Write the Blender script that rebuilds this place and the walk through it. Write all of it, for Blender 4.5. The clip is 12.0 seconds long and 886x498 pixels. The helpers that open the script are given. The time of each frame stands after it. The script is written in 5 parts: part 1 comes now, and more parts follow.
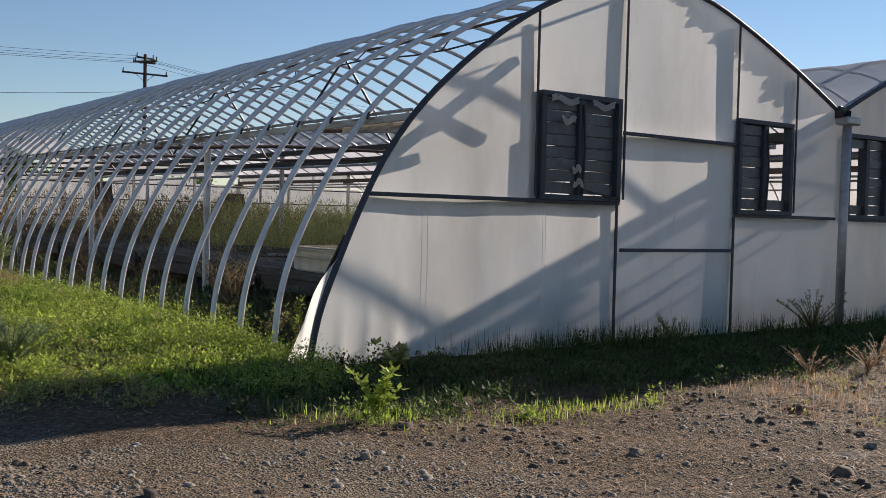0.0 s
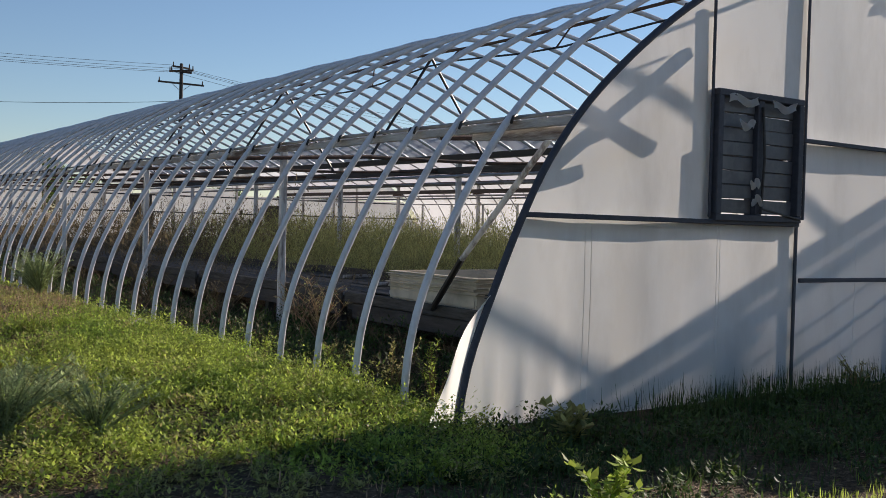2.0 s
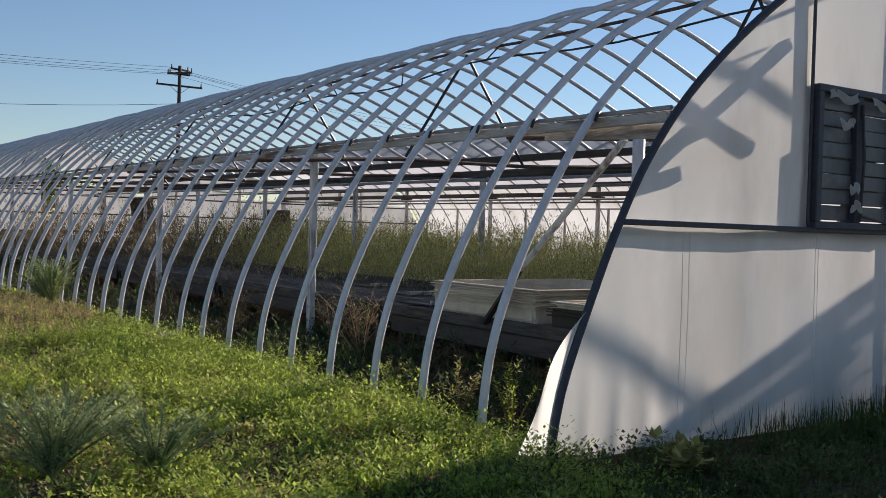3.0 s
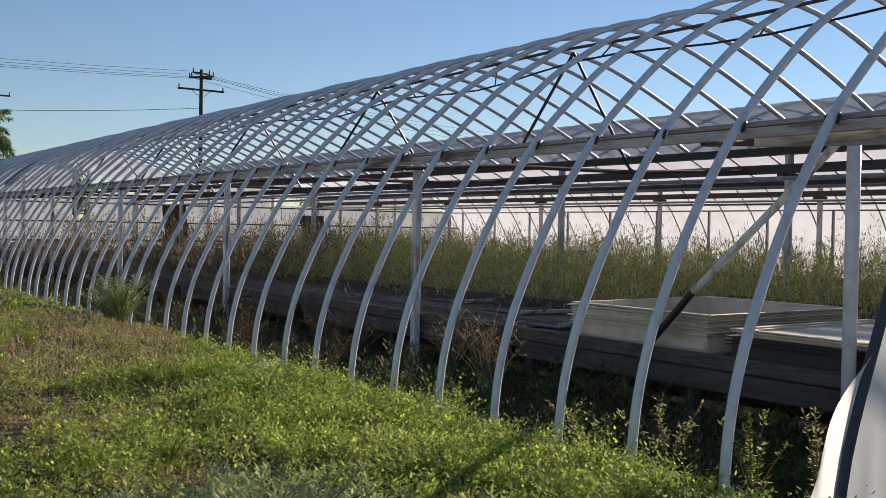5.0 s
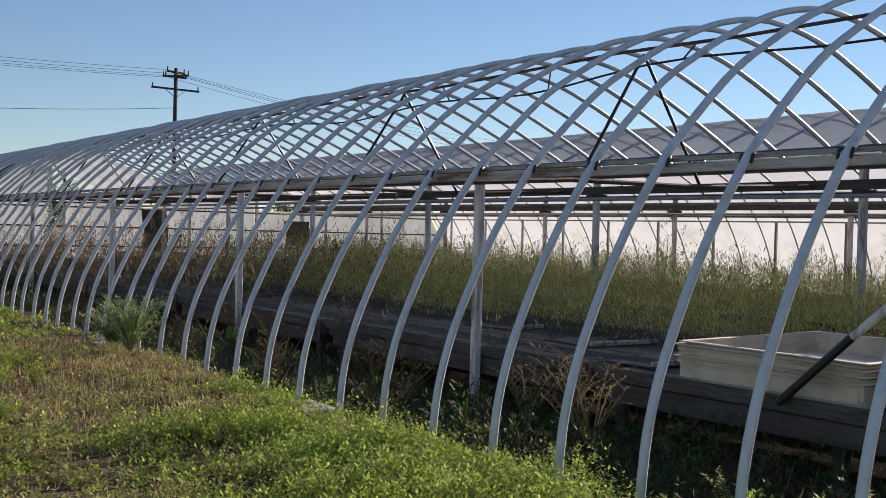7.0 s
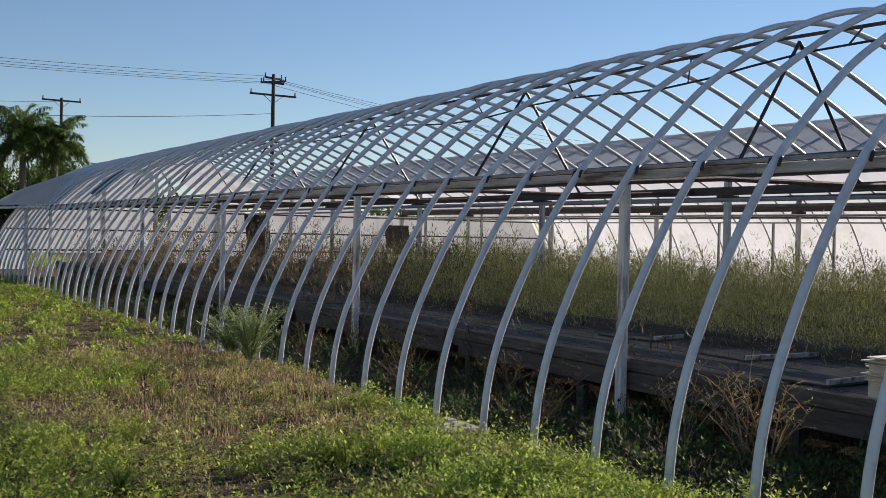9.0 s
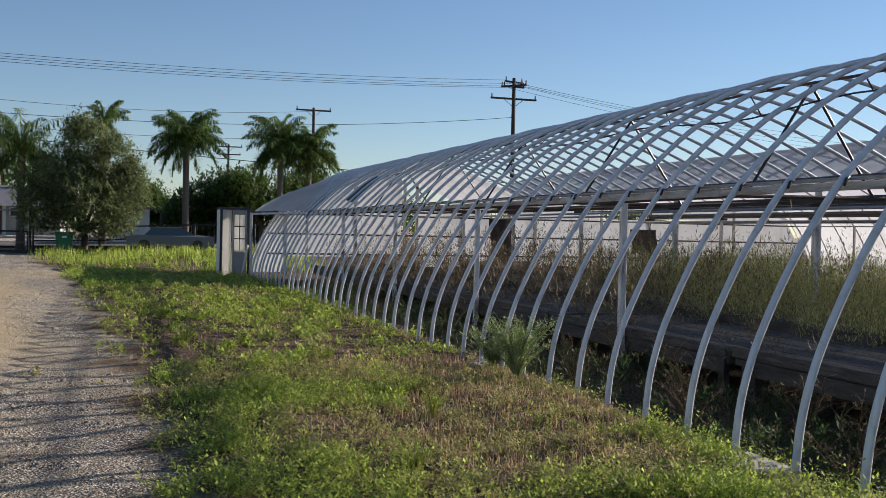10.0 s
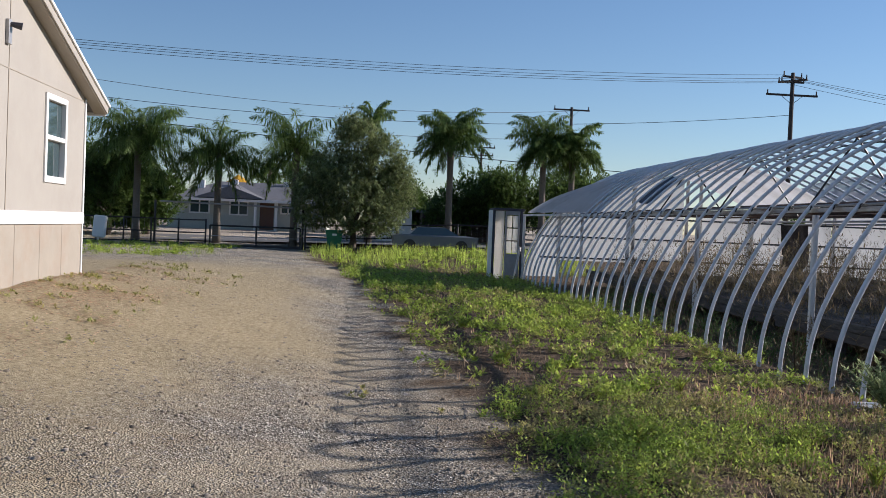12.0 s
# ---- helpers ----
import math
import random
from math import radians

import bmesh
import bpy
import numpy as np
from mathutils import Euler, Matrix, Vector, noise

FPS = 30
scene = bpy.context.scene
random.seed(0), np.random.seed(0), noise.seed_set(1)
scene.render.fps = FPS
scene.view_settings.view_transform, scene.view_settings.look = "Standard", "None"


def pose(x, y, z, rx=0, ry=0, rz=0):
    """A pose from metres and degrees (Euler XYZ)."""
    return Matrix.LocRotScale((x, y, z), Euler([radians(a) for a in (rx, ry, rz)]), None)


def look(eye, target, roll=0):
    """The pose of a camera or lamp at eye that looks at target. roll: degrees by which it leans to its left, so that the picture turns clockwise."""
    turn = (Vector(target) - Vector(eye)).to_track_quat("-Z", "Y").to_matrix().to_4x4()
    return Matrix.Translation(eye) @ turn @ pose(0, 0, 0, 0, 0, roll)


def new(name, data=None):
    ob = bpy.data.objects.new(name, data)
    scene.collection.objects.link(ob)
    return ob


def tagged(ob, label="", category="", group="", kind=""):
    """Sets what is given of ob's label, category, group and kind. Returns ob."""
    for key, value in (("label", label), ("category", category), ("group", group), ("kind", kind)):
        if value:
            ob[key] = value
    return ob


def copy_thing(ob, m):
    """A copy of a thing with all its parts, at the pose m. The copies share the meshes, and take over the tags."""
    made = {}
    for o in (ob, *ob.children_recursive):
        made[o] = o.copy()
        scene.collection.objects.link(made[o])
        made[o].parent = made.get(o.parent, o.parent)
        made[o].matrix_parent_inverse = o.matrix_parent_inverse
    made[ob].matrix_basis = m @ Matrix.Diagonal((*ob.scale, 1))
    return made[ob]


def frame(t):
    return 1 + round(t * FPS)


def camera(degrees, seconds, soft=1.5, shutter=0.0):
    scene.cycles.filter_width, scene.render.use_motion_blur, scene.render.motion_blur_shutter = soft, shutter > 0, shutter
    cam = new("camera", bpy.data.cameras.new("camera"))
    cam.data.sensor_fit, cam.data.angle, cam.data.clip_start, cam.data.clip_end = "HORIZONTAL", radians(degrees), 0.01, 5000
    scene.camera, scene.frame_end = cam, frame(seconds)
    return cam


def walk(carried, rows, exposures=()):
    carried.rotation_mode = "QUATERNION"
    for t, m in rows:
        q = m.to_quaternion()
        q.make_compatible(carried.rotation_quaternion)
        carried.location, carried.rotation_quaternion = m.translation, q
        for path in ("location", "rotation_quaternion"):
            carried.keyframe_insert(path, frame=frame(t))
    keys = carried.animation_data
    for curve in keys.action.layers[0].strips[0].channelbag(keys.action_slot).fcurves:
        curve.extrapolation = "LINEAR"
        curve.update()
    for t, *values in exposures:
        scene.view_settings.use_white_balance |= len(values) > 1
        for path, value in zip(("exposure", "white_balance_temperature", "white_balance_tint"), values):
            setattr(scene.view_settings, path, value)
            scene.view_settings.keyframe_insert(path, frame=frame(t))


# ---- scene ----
cam = camera(47.6, 12.0, soft=0.8)
PATH = [
    (0, (-4.492, -8.231, 1.482), (-3.308, -6.621, 1.411), 1.4),
    (0.5, (-4.421, -7.693, 1.472), (-3.262, -6.065, 1.405), 1.3),
    (1, (-4.358, -7.126, 1.494), (-3.213, -5.488, 1.432), 1.5),
    (1.5, (-4.398, -6.585, 1.546), (-3.259, -4.942, 1.487), 1.5),
    (2, (-4.345, -6.069, 1.569), (-3.201, -4.429, 1.518), 1.5),
    (2.5, (-4.389, -5.547, 1.568), (-3.236, -3.914, 1.523), 1.6),
    (4.5, (-4.624, -3.657, 1.657), (-3.465, -2.027, 1.623), 1.6),
    (5, (-4.854, -3.265, 1.704), (-3.711, -1.625, 1.664), 1.0),
    (5.5, (-4.834, -2.707, 1.787), (-3.691, -1.066, 1.749), 1.6),
    (6, (-4.858, -2.201, 1.812), (-3.693, -0.575, 1.779), 2.0),
    (6.5, (-4.931, -1.751, 1.863), (-3.745, -0.141, 1.829), 1.8),
    (8.5, (-4.938, -0.717, 1.916), (-3.719, 0.869, 1.886), 1.1),
    (9, (-4.941, -0.483, 1.894), (-3.886, 1.215, 1.863), 1.2),
    (9.5, (-4.885, -0.093, 1.911), (-3.985, 1.693, 1.881), 1.1),
    (10, (-5.051, 0.354, 1.972), (-4.413, 2.249, 1.936), 1.2),
    (10.5, (-5.235, 0.81, 1.988), (-4.802, 2.762, 1.947), 1.4),
    (11, (-5.42, 1.343, 1.983), (-5.131, 3.321, 1.939), 1.4),
    (11.5, (-5.693, 1.923, 1.98), (-5.457, 3.909, 1.935), 1.7),
    (12, (-5.908, 2.515, 1.977), (-5.733, 4.507, 1.93), 2.3),
]
walk(cam, [(t, look(eye, target, roll)) for t, eye, target, roll in PATH], [(0.0, 0.20, 6400, 15), (6.5, 0.25, 6330, 15), (9.0, 0.25, 6300, 15), (12.0, 0.23, 5850, 15)])

# ---- light ----
SUN = Vector((1.0, 0.23, 0.40)).normalized()
ELEV = math.asin(SUN.z)
AZIM = math.atan2(SUN.x, SUN.y)
world = bpy.data.worlds.new("sky")
scene.world = world
world.use_nodes = True
_n = world.node_tree.nodes
_sky = _n.new("ShaderNodeTexSky")
_sky.sky_type = "NISHITA"
_sky.sun_disc = False
_sky.sun_elevation, _sky.sun_rotation = ELEV, AZIM
_sky.air_density, _sky.dust_density, _sky.ozone_density = 1.0, 0.0, 3.0
world.node_tree.links.new(_sky.outputs[0], _n["Background"].inputs[0])
_n["Background"].inputs[1].default_value = 0.088
sun = new("sun", bpy.data.lights.new("sun", "SUN"))
sun.data.energy, sun.data.angle, sun.data.color = 6.0, radians(0.55), (1.0, 0.89, 0.75)
sun.matrix_world = look(SUN * 80, (0, 0, 0))

rng = np.random.default_rng(7)


# ---- materials ----
def material(name, colour, rough=0.7, metal=0.0, second=None, scale=6.0, amount=0.5, bump=0.0, bump_scale=60.0,
             translucent=0.0, stain=None, stain_scale=1.2, stain_amount=0.5, spec=0.5, stretch=(1, 1, 1),
             island=0.0, clear=0.0):
    m = bpy.data.materials.new(name)
    m.use_nodes = True
    nt = m.node_tree
    N, L = nt.nodes, nt.links
    b = N["Principled BSDF"]
    b.inputs["Roughness"].default_value = rough
    b.inputs["Metallic"].default_value = metal
    b.inputs["Specular IOR Level"].default_value = spec
    co = N.new("ShaderNodeTexCoord")
    mp = N.new("ShaderNodeMapping")
    mp.inputs["Scale"].default_value = stretch
    L.new(co.outputs["Object"], mp.inputs[0])
    src = None
    rgb = N.new("ShaderNodeRGB")
    rgb.outputs[0].default_value = (*colour, 1)
    src = rgb.outputs[0]

    def layer(src, col, scale, amount, detail, lo, hi):
        t = N.new("ShaderNodeTexNoise")
        t.inputs["Scale"].default_value = scale
        t.inputs["Detail"].default_value = detail
        t.inputs["Roughness"].default_value = 0.65
        L.new(mp.outputs[0], t.inputs["Vector"])
        r = N.new("ShaderNodeMapRange")
        r.inputs["From Min"].default_value, r.inputs["From Max"].default_value = lo, hi
        r.inputs["To Max"].default_value = amount
        L.new(t.outputs["Fac"], r.inputs["Value"])
        x = N.new("ShaderNodeMix")
        x.data_type = "RGBA"
        L.new(r.outputs[0], x.inputs["Factor"])
        L.new(src, x.inputs[6])
        x.inputs[7].default_value = (*col, 1)
        return x.outputs[2]

    if second:
        src = layer(src, second, scale, amount, 5, 0.35, 0.65)
    if stain:
        src = layer(src, stain, stain_scale, stain_amount, 8, 0.48, 0.66)
    if island:
        geo = N.new("ShaderNodeNewGeometry")
        r = N.new("ShaderNodeMapRange")
        r.inputs["To Min"].default_value, r.inputs["To Max"].default_value = 1 - island, 1 + island
        L.new(geo.outputs["Random Per Island"], r.inputs["Value"])
        x = N.new("ShaderNodeHueSaturation")
        L.new(r.outputs[0], x.inputs["Value"])
        L.new(src, x.inputs["Color"])
        src = x.outputs[0]
    L.new(src, b.inputs["Base Color"])
    if bump:
        t = N.new("ShaderNodeTexNoise")
        t.inputs["Scale"].default_value = bump_scale
        t.inputs["Detail"].default_value = 4
        L.new(mp.outputs[0], t.inputs["Vector"])
        u = N.new("ShaderNodeBump")
        u.inputs["Strength"].default_value = bump
        u.inputs["Distance"].default_value = 0.02
        L.new(t.outputs["Fac"], u.inputs["Height"])
        L.new(u.outputs[0], b.inputs["Normal"])
    if translucent:
        t = N.new("ShaderNodeBsdfTranslucent")
        L.new(src, t.inputs["Color"])
        x = N.new("ShaderNodeMixShader")
        x.inputs[0].default_value = translucent
        L.new(b.outputs[0], x.inputs[1])
        L.new(t.outputs[0], x.inputs[2])
        L.new(x.outputs[0], N["Material Output"].inputs["Surface"])
        if clear:
            y = N.new("ShaderNodeMixShader")
            y.inputs[0].default_value = clear
            L.new(x.outputs[0], y.inputs[1])
            L.new(N.new("ShaderNodeBsdfTransparent").outputs[0], y.inputs[2])
            L.new(y.outputs[0], N["Material Output"].inputs["Surface"])
    return m


M_HOOP = material("white_tube_paint", (0.70, 0.71, 0.73), 0.42, second=(0.56, 0.57, 0.60), scale=4, amount=0.6, stain=(0.36, 0.32, 0.28), stain_scale=9, stain_amount=0.35, bump=0.08)
M_FILM = material("white_greenhouse_film", (0.94, 0.92, 0.87), 0.5, second=(0.89, 0.87, 0.82), scale=1.3, amount=0.7, stain=(0.58, 0.54, 0.47), stain_scale=0.9, stain_amount=0.4, bump=0.25, bump_scale=3.0, translucent=0.66, stretch=(1, 1, 0.35), spec=0.3)
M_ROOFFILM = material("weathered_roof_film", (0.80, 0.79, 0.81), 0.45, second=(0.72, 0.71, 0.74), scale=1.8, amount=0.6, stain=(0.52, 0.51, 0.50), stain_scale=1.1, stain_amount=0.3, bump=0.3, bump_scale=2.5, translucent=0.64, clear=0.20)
# Roof film copy, darker and less translucent to hold down the bright backlight.
M_DIMFILM = material("dimmed_film_copy", (0.66, 0.66, 0.66), 0.5, second=(0.57, 0.57, 0.57), scale=1.5, amount=0.6, stain=(0.40, 0.38, 0.33), stain_scale=0.8, stain_amount=0.5, bump=0.3, bump_scale=2.5, translucent=0.55)
M_DARK = material("dark_batten_tape", (0.035, 0.038, 0.05), 0.6, second=(0.07, 0.07, 0.085), scale=15, amount=0.6, bump=0.2)
M_BLACK = material("black_painted_steel", (0.018, 0.018, 0.02), 0.5, second=(0.05, 0.035, 0.025), scale=12, amount=0.5)
M_RUST = material("rusted_steel_pipe", (0.12, 0.075, 0.055), 0.75, metal=0.2, second=(0.06, 0.04, 0.035), scale=8, amount=0.8, stain=(0.25, 0.13, 0.07), stain_scale=5, bump=0.3)
M_GALV = material("galvanised_steel", (0.42, 0.42, 0.43), 0.45, metal=0.5, second=(0.30, 0.30, 0.31), scale=10, amount=0.7, stain=(0.22, 0.15, 0.10), stain_scale=4, stain_amount=0.4)
M_WOODW = material("peeling_white_wood", (0.56, 0.53, 0.50), 0.8, second=(0.38, 0.34, 0.31), scale=6, amount=0.7, stain=(0.13, 0.08, 0.055), stain_scale=2.2, stain_amount=0.95, bump=0.5, bump_scale=40, stretch=(4, 0.5, 4))
M_POST = material("peeling_white_post", (0.78, 0.76, 0.73), 0.8, second=(0.60, 0.57, 0.54), scale=5, amount=0.6, stain=(0.13, 0.085, 0.065), stain_scale=2.6, stain_amount=0.85, bump=0.4, bump_scale=40, stretch=(3, 3, 0.6))
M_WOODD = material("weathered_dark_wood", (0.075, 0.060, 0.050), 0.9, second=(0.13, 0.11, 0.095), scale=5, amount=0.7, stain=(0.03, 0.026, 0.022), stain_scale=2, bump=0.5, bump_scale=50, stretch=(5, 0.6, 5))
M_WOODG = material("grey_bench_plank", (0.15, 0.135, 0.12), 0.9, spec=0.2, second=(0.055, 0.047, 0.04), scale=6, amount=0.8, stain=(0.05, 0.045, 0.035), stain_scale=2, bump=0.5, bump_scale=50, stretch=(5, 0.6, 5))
M_TRAY = material("cream_plastic_tray", (0.66, 0.58, 0.45), 0.5, second=(0.54, 0.46, 0.35), scale=5, amount=0.5, stain=(0.30, 0.25, 0.18), stain_scale=3, stain_amount=0.45, bump=0.1)
M_TRAYB = material("black_plastic_tray", (0.02, 0.02, 0.022), 0.5, second=(0.05, 0.045, 0.04), scale=4, amount=0.5)
M_CONC = material("weathered_concrete", (0.42, 0.40, 0.37), 0.9, second=(0.32, 0.30, 0.28), scale=10, amount=0.7, bump=0.4)
M_SLAT = material("grey_shutter_slat", (0.11, 0.11, 0.12), 0.45, metal=0.3, second=(0.07, 0.07, 0.075), scale=7, amount=0.7, stain=(0.2, 0.19, 0.18), stain_scale=6, stain_amount=0.4)
M_SIDING = material("beige_siding", (0.355, 0.325, 0.28), 0.75, second=(0.325, 0.295, 0.255), scale=2.5, amount=0.6, stain=(0.27, 0.235, 0.20), stain_scale=1.0, stain_amount=0.3, bump=0.15, bump_scale=90)
M_SKIRT = material("tan_skirting", (0.33, 0.29, 0.235), 0.8, second=(0.285, 0.25, 0.20), scale=3, amount=0.6, stain=(0.30, 0.22, 0.16), stain_scale=1.4, stain_amount=0.5, bump=0.15)
M_WHITE = material("white_trim_paint", (0.72, 0.71, 0.69), 0.5, second=(0.70, 0.68, 0.65), scale=4, amount=0.4, bump=0.08)
M_SHINGLE = material("grey_shingle_roof", (0.17, 0.17, 0.18), 0.95, second=(0.11, 0.11, 0.12), scale=9, amount=0.8, bump=0.6, bump_scale=30)
M_STUCCO = material("grey_green_stucco", (0.42, 0.43, 0.38), 0.9, second=(0.35, 0.36, 0.32), scale=4, amount=0.5, bump=0.3)
M_DOOR = material("brown_door", (0.14, 0.07, 0.045), 0.6, second=(0.10, 0.05, 0.035), scale=6, amount=0.5)
M_BIN = material("green_bin_plastic", (0.015, 0.16, 0.075), 0.45, second=(0.012, 0.12, 0.055), scale=5, amount=0.5, bump=0.05)
M_POLE = material("tarred_pole_wood", (0.045, 0.036, 0.03), 0.9, second=(0.075, 0.06, 0.05), scale=5, amount=0.7, bump=0.4, stretch=(3, 3, 0.4))
M_CABLE = material("black_cable", (0.02, 0.02, 0.022), 0.6, second=(0.035, 0.035, 0.04), scale=3)
M_BARK = material("palm_bark", (0.20, 0.165, 0.13), 0.95, second=(0.12, 0.10, 0.08), scale=7, amount=0.8, bump=0.7, bump_scale=14, stretch=(1, 1, 4))
M_TRUNK = material("tree_bark", (0.14, 0.11, 0.085), 0.95, second=(0.08, 0.065, 0.05), scale=7, amount=0.8, bump=0.7, bump_scale=20)
M_STONE = material("gravel_stone", (0.29, 0.235, 0.17), 0.9, second=(0.10, 0.08, 0.06), scale=38, amount=0.9, stain=(0.42, 0.39, 0.35), stain_scale=4, stain_amount=0.6, bump=0.2)
M_CLOD = material("dark_earth_clod", (0.11, 0.08, 0.055), 0.95, second=(0.05, 0.036, 0.026), scale=14, amount=0.9, stain=(0.22, 0.165, 0.11), stain_scale=6, stain_amount=0.7, bump=0.3)
M_RAG = material("maroon_cloth", (0.16, 0.03, 0.05), 0.9, second=(0.30, 0.12, 0.12), scale=30, amount=0.7, bump=0.3)
M_TARP = material("grey_car_paint", (0.15, 0.16, 0.17), 0.4, second=(0.12, 0.125, 0.13), scale=2, amount=0.4)
M_YELLOW = material("yellow_umbrella_cloth", (0.75, 0.42, 0.03), 0.8, second=(0.6, 0.33, 0.03), scale=4, translucent=0.4)
M_ASPHALT = material("road_asphalt", (0.13, 0.127, 0.125), 0.95, second=(0.18, 0.175, 0.17), scale=3, amount=0.7, bump=0.3, bump_scale=80)


def leafy(name, colour, second, scale=1.5, translucent=0.45, third=None):
    return material(name, colour, 0.6, second=second, scale=scale, amount=0.95, translucent=translucent, spec=0.25,
                    stain=third, stain_scale=scale * 4, stain_amount=0.6, island=0.5)


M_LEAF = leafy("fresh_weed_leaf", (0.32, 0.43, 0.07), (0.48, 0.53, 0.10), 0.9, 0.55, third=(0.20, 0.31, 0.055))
M_LEAF2 = leafy("dull_weed_leaf", (0.36, 0.37, 0.12), (0.47, 0.38, 0.16), 1.3, 0.5, third=(0.24, 0.29, 0.08))
# Darkened copy of the weed green: the colour itself carries shade.
M_SHADE = leafy("shade_tinted_leaf", (0.065, 0.11, 0.028), (0.09, 0.125, 0.035), 1.3, 0.35, third=(0.04, 0.075, 0.02))
M_DRY = leafy("dry_straw", (0.52, 0.38, 0.23), (0.42, 0.27, 0.17), 2.0, 0.35, third=(0.34, 0.17, 0.11))
M_FERN = leafy("feathery_green", (0.36, 0.37, 0.13), (0.43, 0.40, 0.17), 0.8, 0.5, third=(0.26, 0.30, 0.09))
M_BROWN = leafy("brown_dead_weed", (0.24, 0.175, 0.105), (0.15, 0.12, 0.065), 0.8, 0.4, third=(0.13, 0.13, 0.05))
M_PALE = leafy("pale_weed_leaf", (0.36, 0.43, 0.20), (0.44, 0.49, 0.25), 1.5, 0.5, third=(0.26, 0.34, 0.14))
M_PALM = leafy("palm_leaflet", (0.12, 0.19, 0.05), (0.17, 0.23, 0.07), 0.7, 0.5)
M_OLIVE = leafy("olive_leaf", (0.21, 0.25, 0.10), (0.13, 0.17, 0.06), 1.1, 0.35, third=(0.36, 0.38, 0.21))
M_TREE = leafy("dark_tree_leaf", (0.11, 0.17, 0.04), (0.065, 0.11, 0.03), 0.6, 0.5, third=(0.17, 0.23, 0.06))


def glass_material():
    m = bpy.data.materials.new("window_glass")
    m.use_nodes = True
    b = m.node_tree.nodes["Principled BSDF"]
    b.inputs["Base Color"].default_value = (0.05, 0.075, 0.08, 1)
    b.inputs["Roughness"].default_value = 0.04
    b.inputs["Specular IOR Level"].default_value = 0.9
    return m


M_GLASS = glass_material()


def ground_material():
    m = bpy.data.materials.new("gravel_dirt_and_soil")
    m.use_nodes = True
    nt = m.node_tree
    N, L = nt.nodes, nt.links
    b = N["Principled BSDF"]
    b.inputs["Roughness"].default_value = 0.95
    b.inputs["Specular IOR Level"].default_value = 0.2
    co = N.new("ShaderNodeTexCoord")
    at = N.new("ShaderNodeAttribute")
    at.attribute_name = "zone"
    sp = N.new("ShaderNodeSeparateColor")
    L.new(at.outputs["Color"], sp.inputs[0])

    def noise_tex(scale, detail=6, rough=0.65):
        t = N.new("ShaderNodeTexNoise")
        t.inputs["Scale"].default_value, t.inputs["Detail"].default_value = scale, detail
        t.inputs["Roughness"].default_value = rough
        L.new(co.outputs["Object"], t.inputs["Vector"])
        return t.outputs["Fac"]

    def ramp(src, stops):
        r = N.new("ShaderNodeValToRGB")
        while len(r.color_ramp.elements) < len(stops):
            r.color_ramp.elements.new(0.5)
        for e, (p, c) in zip(r.color_ramp.elements, stops):
            e.position, e.color = p, (*c, 1)
        L.new(src, r.inputs[0])
        return r.outputs[0]

    def mix(f, a, c):
        x = N.new("ShaderNodeMix")
        x.data_type = "RGBA"
        L.new(f, x.inputs["Factor"])
        L.new(a, x.inputs[6])
        L.new(c, x.inputs[7])
        return x.outputs[2]

    vor = N.new("ShaderNodeTexVoronoi")
    vor.inputs["Scale"].default_value = 62
    L.new(co.outputs["Object"], vor.inputs["Vector"])
    vsep = N.new("ShaderNodeSeparateColor")
    L.new(vor.outputs["Color"], vsep.inputs[0])
    stones = ramp(vsep.outputs[0], [(0.0, (0.03, 0.027, 0.023)), (0.4, (0.15, 0.135, 0.11)), (0.75, (0.38, 0.345, 0.285)), (1.0, (0.82, 0.76, 0.65))])
    dust = ramp(noise_tex(34, 8, 0.8), [(0.3, (0.20, 0.165, 0.115)), (0.5, (0.50, 0.42, 0.29)), (0.7, (0.70, 0.60, 0.44))])
    patch = N.new("ShaderNodeMapRange")
    patch.inputs["From Min"].default_value, patch.inputs["From Max"].default_value = 0.44, 0.62
    patch.inputs["To Max"].default_value = 0.9
    L.new(noise_tex(0.55, 8), patch.inputs["Value"])
    gravel = mix(patch.outputs[0], stones, dust)
    soil = ramp(noise_tex(22, 9, 0.8), [(0.32, (0.018, 0.013, 0.008)), (0.5, (0.11, 0.075, 0.045)), (0.68, (0.36, 0.26, 0.16))])
    dirt = ramp(noise_tex(18, 9, 0.8), [(0.32, (0.16, 0.115, 0.06)), (0.5, (0.47, 0.375, 0.22)), (0.68, (0.70, 0.58, 0.38))])
    far = ramp(noise_tex(0.3, 6), [(0.3, (0.42, 0.34, 0.25)), (0.7, (0.54, 0.46, 0.36))])
    worn = N.new("ShaderNodeMapRange")
    worn.inputs["From Min"].default_value, worn.inputs["From Max"].default_value = 0.52, 0.66
    worn.inputs["To Max"].default_value = 0.6
    L.new(noise_tex(1.7, 9, 0.7), worn.inputs["Value"])
    brown = ramp(noise_tex(30, 4), [(0.3, (0.16, 0.115, 0.07)), (0.7, (0.30, 0.225, 0.145))])
    gravel = mix(worn.outputs[0], gravel, brown)
    c = mix(sp.outputs[0], soil, gravel)
    c = mix(sp.outputs[1], c, dirt)
    c = mix(sp.outputs[2], c, far)
    L.new(c, b.inputs["Base Color"])
    add = N.new("ShaderNodeMath")
    add.operation = "ADD"
    L.new(vor.outputs["Distance"], add.inputs[0])
    L.new(noise_tex(25, 8, 0.75), add.inputs[1])
    bp = N.new("ShaderNodeBump")
    bp.inputs["Strength"].default_value, bp.inputs["Distance"].default_value = 0.9, 0.035
    L.new(add.outputs[0], bp.inputs["Height"])
    L.new(bp.outputs[0], b.inputs["Normal"])
    return m


M_GROUND = ground_material()


